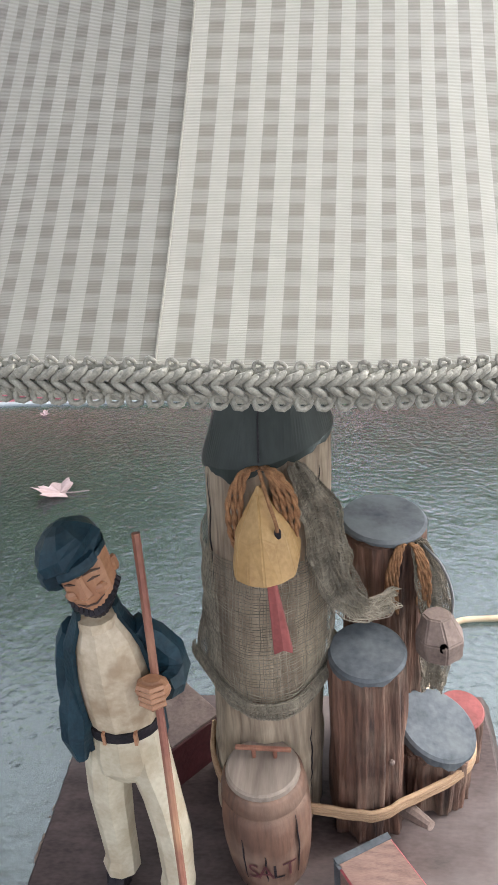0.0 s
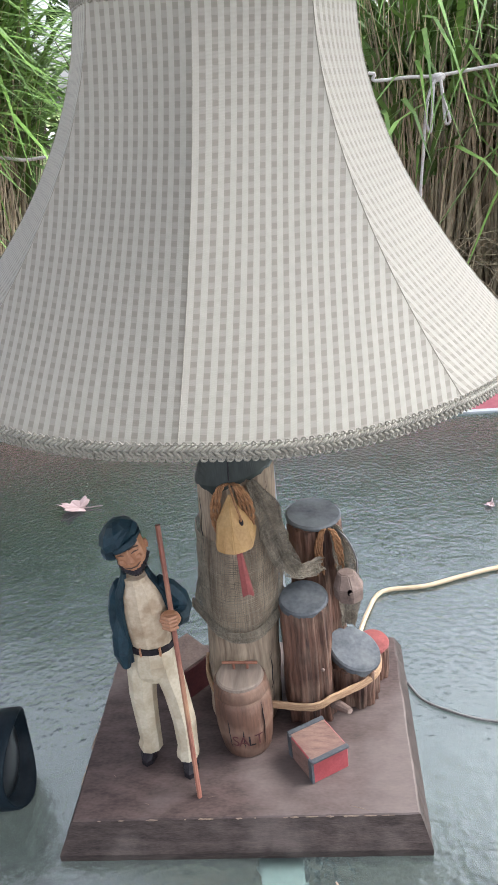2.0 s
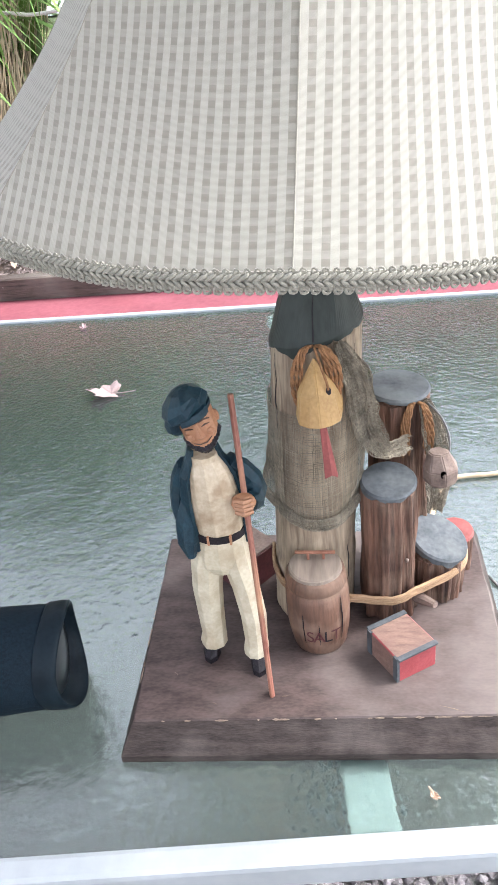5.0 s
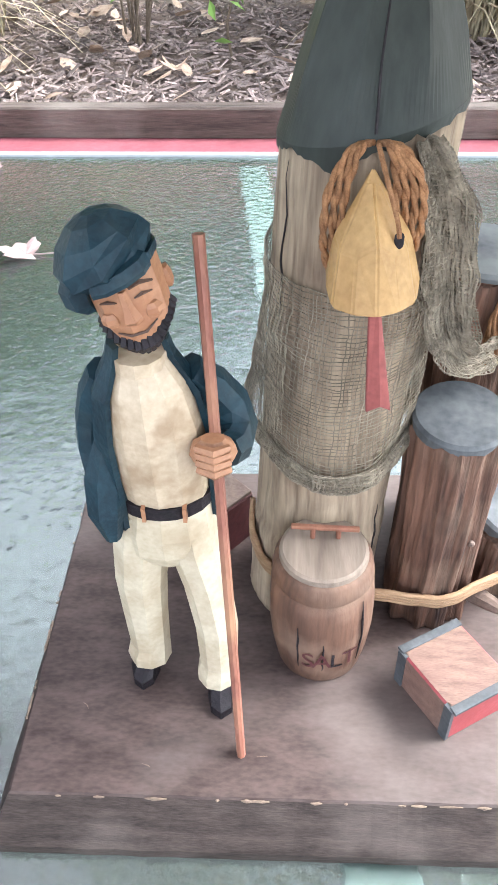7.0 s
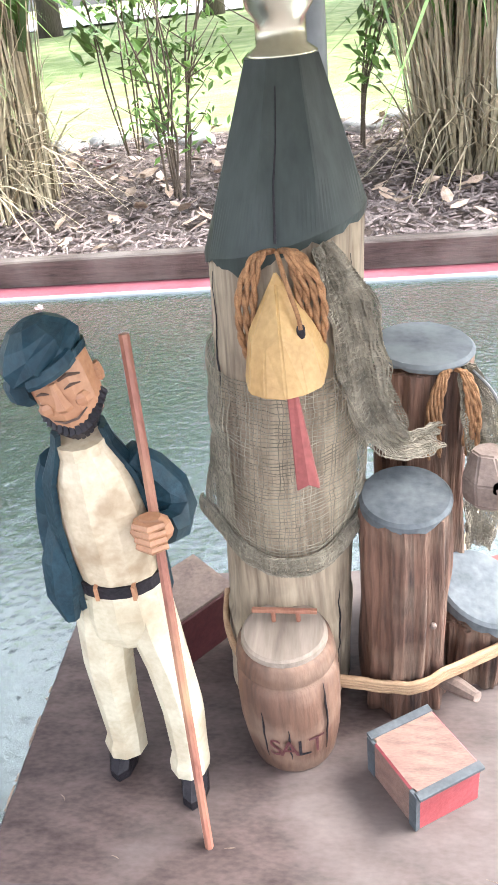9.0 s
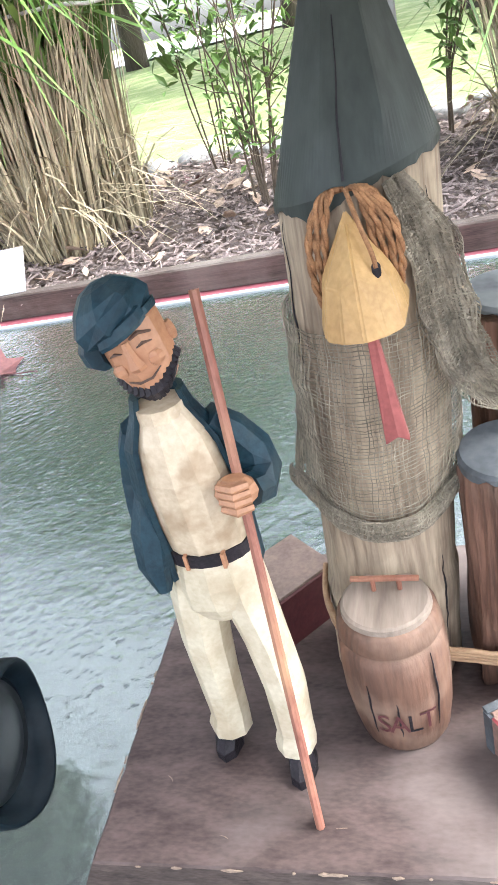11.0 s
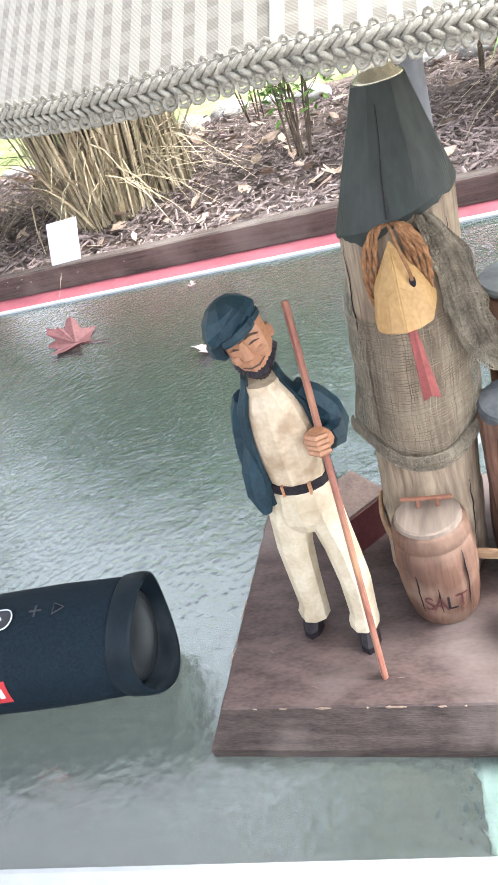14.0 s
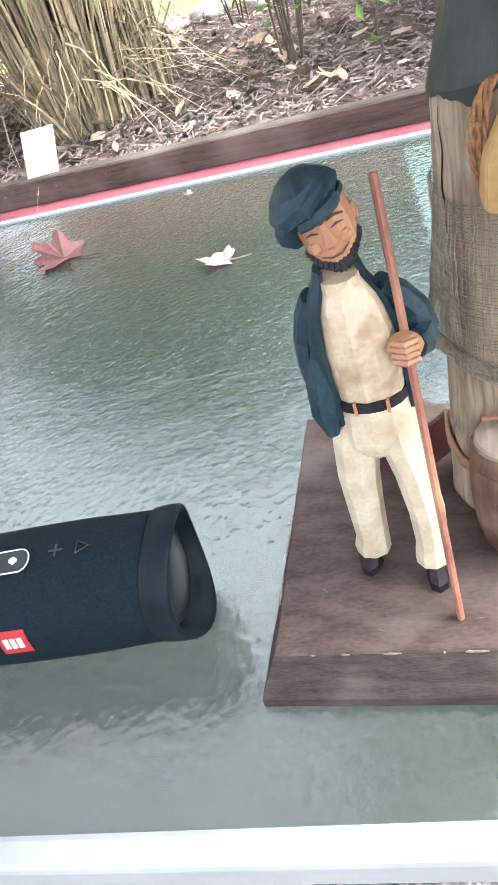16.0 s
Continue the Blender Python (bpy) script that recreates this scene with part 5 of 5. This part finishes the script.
solo("thin_cord", bm, M_GREYCORD, (0.3, 0.17, TABLE), "thin dark grey cord lying on the glass", "cord", smooth=True)


# ---- portable speaker ----
SR = 1.107
YAW = radians(6.4)
SPX, SPY, SPZ = -0.2343 - 0.1215 * math.cos(YAW), 0.083 - 0.1215 * math.sin(YAW), TABLE + 0.0526
speaker = thing("portable_speaker", (SPX, SPY, TABLE), "dark navy cylindrical portable speaker lying on the glass", "speaker")


def spk(x, y, z):
    x, y, z = x * SR, y * SR, z * SR
    return Vector((SPX + x * math.cos(YAW) - y * math.sin(YAW), SPY + x * math.sin(YAW) + y * math.cos(YAW), SPZ + z))


def revolve(k, prof, seg, wav=None, mi=0):
    rr = []
    for x, r in prof:
        ring = []
        for i in range(seg):
            a = 2 * math.pi * i / seg
            xx = x + (wav(a) if wav else 0)
            ring.append(k.verts.new(spk(xx, r * math.cos(a), r * math.sin(a))))
        rr.append(ring)
    ring_faces(k, rr, True, mi)


bm = bmesh.new()
revolve(bm, [(-0.094, 0.0425), (-0.089, 0.0444), (-0.04, 0.0466), (0.0, 0.047), (0.04, 0.0466), (0.089, 0.0444), (0.094, 0.0425)], 48)
part("body", bm, M_SPEAKER, speaker, "navy woven mesh sleeve", True)
for s in (-1, 1):
    bm = bmesh.new()
    wv = (lambda a, s=s: s * -0.0042 * math.cos(2 * (a + 0.12)))
    revolve(bm, [(s * 0.0885, 0.0443), (s * 0.0905, 0.0458), (s * 0.100, 0.0464), (s * 0.107, 0.0460), (s * 0.1095, 0.0446), (s * 0.1090, 0.0432), (s * 0.100, 0.0395), (s * 0.092, 0.0365), (s * 0.0905, 0.034)], 48, wv)
    bmesh.ops.recalc_face_normals(bm, faces=bm.faces)
    cap = part("end_cap", bm, M_RUBBER, speaker, "dark rubber end ring", True)
    bm = bmesh.new()
    revolve(bm, [(s * 0.0945, 0.0352), (s * 0.0975, 0.033), (s * 0.0965, 0.029), (s * 0.0985, 0.026), (s * 0.101, 0.014), (s * 0.1015, 0.002)], 40, None)
    bmesh.ops.recalc_face_normals(bm, faces=bm.faces)
    part("bass_radiator", bm, M_CONE, cap, "grey bass radiator disc", True)
bm = bmesh.new()


def on_speaker(px, ang, lift):
    r = 0.047 - 0.0018 * (px / 0.08) ** 2 + lift
    return spk(px, -r * math.cos(ang), r * math.sin(ang))


def patch(k, x0, x1, a0, a1, lift, nx=6, na=6, round_ends=False):
    g = []
    for j in range(na + 1):
        t = j / na
        row = []
        for i in range(nx + 1):
            s = i / nx
            xa, xb = x0, x1
            if round_ends:
                e = math.sqrt(max(0, 1 - (2 * t - 1) ** 2)) * (a1 - a0) * 0.047 / 2
                xa, xb = x0 + (a1 - a0) * 0.0235 - e, x1 - (a1 - a0) * 0.0235 + e
            row.append(k.verts.new(on_speaker(xa + (xb - xa) * s, a0 + (a1 - a0) * t, lift)))
        g.append(row)
    for j in range(na):
        for i in range(nx):
            k.faces.new((g[j][i], g[j][i + 1], g[j + 1][i + 1], g[j + 1][i]))
    bmesh.ops.recalc_face_normals(k, faces=k.faces)
    bmesh.ops.solidify(k, geom=k.faces[:], thickness=0.0008)


patch(bm, -0.018, 0.003, radians(-4), radians(20), 0.0006)
badge = part("badge", bm, M_BADGE, speaker, "small red badge with pale mark")
bm = bmesh.new()
for x in (-0.0125, -0.0075, -0.0025):
    patch(bm, x - 0.0018, x + 0.0018, radians(3), radians(13), 0.0014, 2, 2)
part("badge_mark", bm, M_PALE, badge)
bm = bmesh.new()
patch(bm, -0.039, 0.013, radians(66), radians(86), 0.0008, 12, 10, True)
panel = part("button_panel", bm, M_CONE, speaker, "oval grey button panel")
bm = bmesh.new()
edge = []
for j in range(40):
    t = j / 40 * 2 * math.pi
    half_a, half_x = radians(10), 0.026
    cxx = (half_x - 0.0082) * (1 if math.cos(t) > 0 else -1)
    edge.append(on_speaker(-0.013 + cxx + 0.0082 * math.cos(t), radians(76) + half_a * math.sin(t), 0.0016))
tube(bm, edge + [edge[0]], 0.0006, 5)
part("panel_rim", bm, M_PALE, panel)
for x in (-0.027, 0.001):
    bm = bmesh.new()
    patch(bm, x - 0.003, x + 0.003, radians(73), radians(80), 0.0016, 3, 3, True)
    part("button", bm, M_PALE, panel)
for x, sh in ((0.031, "plus"), (0.050, "play")):
    bm = bmesh.new()
    if sh == "plus":
        patch(bm, x - 0.005, x + 0.005, radians(80), radians(82), 0.0005, 3, 2)
        patch(bm, x - 0.0008, x + 0.0008, radians(75), radians(87), 0.0005, 2, 3)
    else:
        tube(bm, [on_speaker(x - 0.004, radians(75), 0.0006), on_speaker(x + 0.005, radians(81), 0.0006), on_speaker(x - 0.004, radians(87), 0.0006), on_speaker(x - 0.004, radians(75), 0.0006)], 0.0006, 5)
    part("key", bm, M_CONE, speaker)


# ---- fallen leaves on the glass ----
def maple(name, at, size, turn, mat, label, curl=0.35):
    k = bmesh.new()
    lobes = [(0, 1.0), (8, 0.82), (13, 0.86), (20, 0.62), (32, 0.84), (40, 0.92), (47, 0.78), (60, 0.56), (74, 0.72), (84, 0.80), (96, 0.60), (112, 0.46), (150, 0.48), (180, 0.2), (210, 0.48), (248, 0.46), (264, 0.60), (276, 0.80), (286, 0.72), (300, 0.56), (313, 0.78), (320, 0.92), (328, 0.84), (340, 0.62), (347, 0.86), (352, 0.82)]
    top = [k.verts.new((0, 0, 0.05 * size))]
    for a, r in lobes:
        aa = radians(a)
        w = 1 + 0.35 * noise.noise((a * 0.05, size * 50, turn))
        fold = 0.62 + 0.38 * abs(math.cos(aa + size * 30))
        top.append(k.verts.new((size * r * w * fold * math.sin(aa + 0.25 * noise.noise((a, turn, 2))), size * r * w * math.cos(aa), 0.003 + size * curl * (r ** 1.5) * (0.5 + 0.5 * math.sin(aa * 2 + size * 90 + 1.3 * noise.noise((a * 0.03, turn, 7)))) * 0.8)))
    n = len(lobes)
    for i in range(n):
        k.faces.new((top[0], top[1 + i], top[1 + (i + 1) % n]))
    bmesh.ops.recalc_face_normals(k, faces=k.faces)
    bmesh.ops.solidify(k, geom=k.faces[:], thickness=0.0006)
    tube(k, [(0, 0, 0.05 * size), (0.1 * size, -0.5 * size, 0.004), (0.3 * size, -1.0 * size, 0.006)], [0.0012, 0.001, 0.0008], 5)
    low = min(v_.co.z for v_ in k.verts)
    bmesh.ops.translate(k, verts=k.verts, vec=(0, 0, -low))
    bmesh.ops.rotate(k, verts=k.verts, cent=(0, 0, 0), matrix=Matrix.Rotation(radians(turn), 3, "Z"))
    bmesh.ops.translate(k, verts=k.verts, vec=at)
    return solo(name, k, mat, at, label, "leaf", "leaves on the table")


maple("maple_leaf", (-0.655, 0.83, TABLE), 0.076, 62, M_MAPLE, "curled dull red maple leaf on the glass", 0.55)
maple("maple_leaf", (-0.345, 0.704, TABLE), 0.043, 70, M_PINKLEAF, "pale pink dried leaf on the glass", 0.55)
maple("leaf_scrap", (-0.465, 0.990, TABLE), 0.013, 20, M_PINKLEAF, "tiny pale leaf scrap near the table edge", 0.4)
maple("leaf_scrap", (0.375, 0.63, TABLE), 0.012, 140, M_PINKLEAF, "tiny pale leaf scrap on the glass", 0.3)
maple("leaf_scrap", (0.093, -0.035, TABLE), 0.006, 200, M_LITTER, "tiny brown leaf scrap on the glass", 0.3)
maple("dry_leaf", (-0.06, 1.35, 0.55), 0.03, 40, M_LITTER, "pale dry leaf lying on the red ledge", 0.5)

maple("maple_leaf", (-0.856, 2.877, 0.605), 0.05, 150, M_MAPLE, "fallen red maple leaf on the bark mulch", 0.8)
maple("dry_leaf", (-0.310, 1.951, 0.605), 0.045, 20, M_LITTER, "curled brown leaf on the bark mulch", 0.9)

# plant marker
bm = bmesh.new()
tag_c = Vector((-1.075, 1.66, 0.60))
block(bm, [(tag_c.x - 0.048, tag_c.y - 0.004), (tag_c.x + 0.048, tag_c.y + 0.003), (tag_c.x + 0.048, tag_c.y + 0.006), (tag_c.x - 0.048, tag_c.y - 0.001)], 0.585, 0.738, 0.0012)
for vert in bm.verts:
    vert.co.x += (vert.co.z - 0.66) * 0.32
solo("plant_marker", bm, M_PALE, tag_c, "blank white plastic marker card stuck in the mulch", "marker")


# ---- grasses, shrubs ----
def strip_blade(verts, faces, base, lean, height, width, droop, seg=6, az=None):
    a = math.atan2(lean[1], lean[0]) if az is None else az
    px, py = -math.sin(a), math.cos(a)
    k = len(verts)
    for j in range(seg + 1):
        t = j / seg
        x = base[0] + lean[0] * t + math.cos(a) * droop * t ** 2.5
        y = base[1] + lean[1] * t + math.sin(a) * droop * t ** 2.5
        z = base[2] + height * t - droop * 0.9 * t ** 3.5
        w = width * (1 - t ** 2.2) * 0.5 + 0.0004
        verts.append((x - px * w, y - py * w, z))
        verts.append((x + px * w, y + py * w, z + w * 0.5))
    for j in range(seg):
        faces.append((k + 2 * j, k + 2 * j + 1, k + 2 * j + 3, k + 2 * j + 2))


def grass_clump(at, radius, stalks, leaves, height, label, green=0.5):
    root = thing("ornamental_grass", at, label, "ornamental grass", "grasses in the bed")
    for name, count, mat, hh, dr, wd in (("stalks", stalks, M_STALK, height, 0.2, 0.008), ("blades", leaves, M_BLADE, height * 0.95, 0.6, 0.026), ("dead_blades", stalks // 2, M_STALK, height * 0.42, 0.42, 0.010)):
        vs, fs = [], []
        for i in range(count):
            a, r = rng.uniform(0, 6.28), radius * math.sqrt(rng.random())
            bx, by = r * math.cos(a), r * math.sin(a)
            spread = rng.uniform(0.05, 0.55)
            ln = (bx * spread * 2.0 + rng.gauss(0, 0.05), by * spread * 2.0 + rng.gauss(0, 0.05))
            h = hh * rng.uniform(0.55, 1.1)
            z0 = -0.02
            if name == "blades":
                z0 = rng.uniform(0.3, 0.7) * height * min(1.0, green)
                h *= 0.6
                ln = (rng.gauss(0, 0.2), rng.gauss(0, 0.2))
            strip_blade(vs, fs, (bx, by, z0), ln, h, wd * rng.uniform(0.5, 1.1), dr * rng.uniform(0.2, 1.2), az=rng.uniform(0, 6.28) if rng.random() < 0.6 else None)
        raw(name, vs, fs, mat, at, "", "", "stuff", parent=root)
    return root


grass_clump((-1.13, 2.14, 0.59), 0.155, 560, 800, 1.36, "tall clump of tan and green reed grass", 1.15)
grass_clump((-2.02, 2.12, 0.59), 0.24, 380, 260, 1.32, "tall clump of green reed grass")
grass_clump((-1.28, 2.5, 0.60), 0.14, 120, 700, 1.45, "tall green reed grass at the back of the bed", 1.0)
grass_clump((-0.98, 2.32, 0.60), 0.11, 170, 520, 1.45, "tall green reed grass behind the strung cord", 1.0)
for gx, gy in ((0.50, 2.44), (0.80, 2.48), (1.12, 2.46), (1.5, 2.5)):
    grass_clump((gx, gy, 0.59), 0.19, 700, 300, 1.22, "dense clump of dry tan reed grass", 1.1)


def leafy_shrub(at, stems, height, label, spread=0.25, leaves=26, leaf=0.03):
    root = thing("shrub", at, label, "shrub", "shrubs in the bed")
    vs, fs = [], []
    for i in range(stems):
        k = bmesh.new()
        a = rng.uniform(0, 6.28)
        tipx, tipy = spread * rng.uniform(0.4, 1) * math.cos(a), spread * rng.uniform(0.4, 1) * math.sin(a)
        h = height * rng.uniform(0.75, 1.05)
        pts = curve_pts([(0.03 * math.cos(a), 0.03 * math.sin(a), -0.02)] + [(t * tipx + rng.gauss(0, 0.016), t * tipy + rng.gauss(0, 0.016), h * t) for t in (0.18, 0.36, 0.55, 0.76, 1.0)], 3)
        tube(k, [p + root.location for p in pts], [0.0042 * (1 - 0.75 * j / (len(pts) - 1)) for j in range(len(pts))], 6)
        for s in range(6):
            p0 = pts[rng.randrange(len(pts) // 5, len(pts) - 1)]
            b = rng.uniform(0, 6.28)
            q = p0 + Vector((rng.uniform(0.06, 0.16) * math.cos(b), rng.uniform(0.06, 0.16) * math.sin(b), rng.uniform(0.05, 0.16)))
            tube(k, [p0 + root.location, (p0 + q) / 2 + root.location + Vector((0, 0, -0.01)), q + root.location], [0.0022, 0.0015, 0.0008], 5)
            for _ in range(leaves // 3):
                t = rng.random()
                c = p0.lerp(q, t) + Vector((rng.gauss(0, 0.035), rng.gauss(0, 0.035), rng.gauss(0, 0.03)))
                m = Matrix.Translation(c) @ pose(0, 0, 0, rng.uniform(-60, 60), rng.uniform(-60, 60), rng.uniform(0, 360))
                n0 = len(vs)
                L = leaf * rng.uniform(0.6, 1.2)
                vs.extend(tuple(m @ Vector(v_)) for v_ in ((-L, 0, 0), (0, L * 0.4, 0.004), (L, 0, 0), (0, -L * 0.4, 0.004)))
                fs.append((n0, n0 + 1, n0 + 2, n0 + 3))
        part("stem", k, M_TWIG, root)
    raw("leaves", vs, fs, M_BLADE, at, "small green leaves", "", "stuff", parent=root)


leafy_shrub((-0.46, 2.26, 0.59), 9, 1.2, "slender twiggy shrub with sparse green leaves", 0.28, 34, 0.02)
leafy_shrub((-0.18, 2.06, 0.59), 1, 0.62, "single thin shrub stem with few leaves", 0.2, 12)
leafy_shrub((0.12, 2.75, 0.6), 5, 1.3, "slender twiggy shrub with light green leaves", 0.35, 40)
leafy_shrub((-0.75, 3.0, 0.6), 5, 1.6, "taller leafy shrub at the back of the bed", 0.4, 60, 0.04)


# stones along the lawn's edge
def stone(at, s, label):
    k = bmesh.new()
    bmesh.ops.create_icosphere(k, subdivisions=3, radius=1)
    for vert in k.verts:
        d = 1 + 0.3 * noise.noise(vert.co * 1.3 + Vector((at[0] * 7, at[1], 0)))
        vert.co = Vector((vert.co.x * s * 1.3 * d + at[0], vert.co.y * s * d + at[1], vert.co.z * s * 0.6 * d + at[2]))
    solo("stone", k, M_ROCK, at, label, "stone", "edging stones", smooth=True)


for i in range(22):
    sx = -2.6 + i * 0.21 + rng.uniform(-0.05, 0.05)
    stone((sx, 3.2 + rng.uniform(-0.1, 0.12), 0.625), rng.uniform(0.03, 0.075), "pale grey field stone edging the lawn")

# white line strung before the grasses
RY = 2.02
bm = bmesh.new()
tube(bm, curve_pts([(-2.2, RY, 1.32), (-1.4, RY, 1.275), (-0.88, RY, 1.262), (-0.70, RY, 1.248), (-0.2, RY, 1.31), (0.285, RY, 1.381), (0.33, RY, 1.362), (0.43, RY, 1.361), (0.515, RY, 1.357), (0.66, RY, 1.366), (1.1, RY, 1.39), (1.9, RY, 1.43)], 6), 0.005, 8)
line = solo("garden_line", bm, M_WHITEROPE, (0, RY, 1.3), "white cord strung across in front of the grasses", "cord", smooth=True)
bm = bmesh.new()
ball(bm, (0.515, RY - 0.004, 1.352), 0.021, 0.014, 0.014, 10, 7, 0, 0.1)
part("knot", bm, M_WHITEROPE, line, smooth=True)
for pts in ([(0.51, RY - 0.01, 1.35), (0.487, RY - 0.015, 1.31), (0.478, RY - 0.015, 1.24), (0.490, RY - 0.015, 1.205), (0.495, RY - 0.015, 1.245), (0.50, RY - 0.012, 1.34)],
            [(0.52, RY - 0.01, 1.35), (0.530, RY - 0.016, 1.29), (0.548, RY - 0.016, 1.235), (0.535, RY - 0.016, 1.228), (0.528, RY - 0.014, 1.29), (0.52, RY - 0.012, 1.345)],
            [(0.505, RY - 0.01, 1.35), (0.480, RY - 0.012, 1.28), (0.470, RY - 0.012, 1.15), (0.462, RY - 0.012, 1.05), (0.46, RY - 0.012, 0.95), (0.47, RY - 0.01, 0.86)]):
    bm = bmesh.new()
    tube(bm, curve_pts(pts, 6), 0.0045, 7)
    part("loose_end", bm, M_WHITEROPE, line, smooth=True)


# ---- trees beyond ----
def tree(at, height, crown_r, crown_z, label, leaves=6500, trunk=0.16):
    root = thing("tree", at, label, "tree", "trees beyond the lawn")
    k = bmesh.new()
    o = Vector(at)
    pts = [Vector((0.05 * math.sin(j * 1.7), 0.05 * math.cos(j * 1.3), -0.1 + height * 0.75 * j / 6)) + o for j in range(7)]
    tube(k, pts, [trunk * (1.25 - 0.16 * j) for j in range(7)], 12, carve=0.15)
    limbs = []
    for i in range(9):
        a = rng.uniform(0, 6.28)
        z = crown_z * rng.uniform(0.75, 1.3)
        e = Vector((crown_r * 0.75 * math.cos(a), crown_r * 0.75 * math.sin(a), z + crown_r * rng.uniform(0.1, 0.6)))
        s = Vector((0, 0, z * 0.75))
        tube(k, [s + o, (s + e) / 2 + o + Vector((0, 0, 0.1)), e + o], [trunk * 0.4, trunk * 0.25, trunk * 0.08], 7)
        limbs.append(e)
    part("trunk", k, M_BARK, root, smooth=True)
    vs, fs = [], []
    centres = limbs + [Vector((rng.gauss(0, crown_r * 0.4), rng.gauss(0, crown_r * 0.4), crown_z + rng.uniform(0.2, 1.0) * (height - crown_z))) for _ in range(16)]
    for i in range(leaves):
        c = centres[i % len(centres)] + Vector((rng.gauss(0, 1), rng.gauss(0, 1), rng.gauss(0, 0.75))) * crown_r * 0.24
        m = Matrix.Translation(c) @ pose(0, 0, 0, rng.uniform(-70, 70), rng.uniform(-70, 70), rng.uniform(0, 360))
        L = rng.uniform(0.12, 0.28)
        n0 = len(vs)
        vs.extend(tuple(m @ Vector(v_)) for v_ in ((-L, 0, 0), (-L * 0.2, L * 0.45, 0.02), (L, 0, 0), (-L * 0.2, -L * 0.45, 0.02)))
        fs.append((n0, n0 + 1, n0 + 2, n0 + 3))
    raw("crown", vs, fs, M_FOLIAGE, at, "", "", "stuff", parent=root)


for tx, ty, hh, cr, cz in ((-5.2, 10.5, 6.6, 2.0, 2.8), (-4.3, 13.0, 7.6, 2.8, 3.2), (-1.9, 14.5, 6.0, 2.2, 2.8), (0.75, 8.6, 4.3, 1.4, 2.6), (3.6, 13.5, 5.6, 2.2, 2.8), (6.8, 12.0, 6.5, 2.6, 3.0),
                           (-11, 8, 9, 3.0, 3.0), (10.5, 9.5, 9, 3.0, 3.2), (-12, 3, 9, 3.2, 3.0), (12.5, 3.5, 8, 3.0, 3.0)):
    tree((tx, ty, lawn_height(tx, ty) if ty > 3.2 else 0.55), hh, cr, cz, "leafy green tree beyond the lawn")
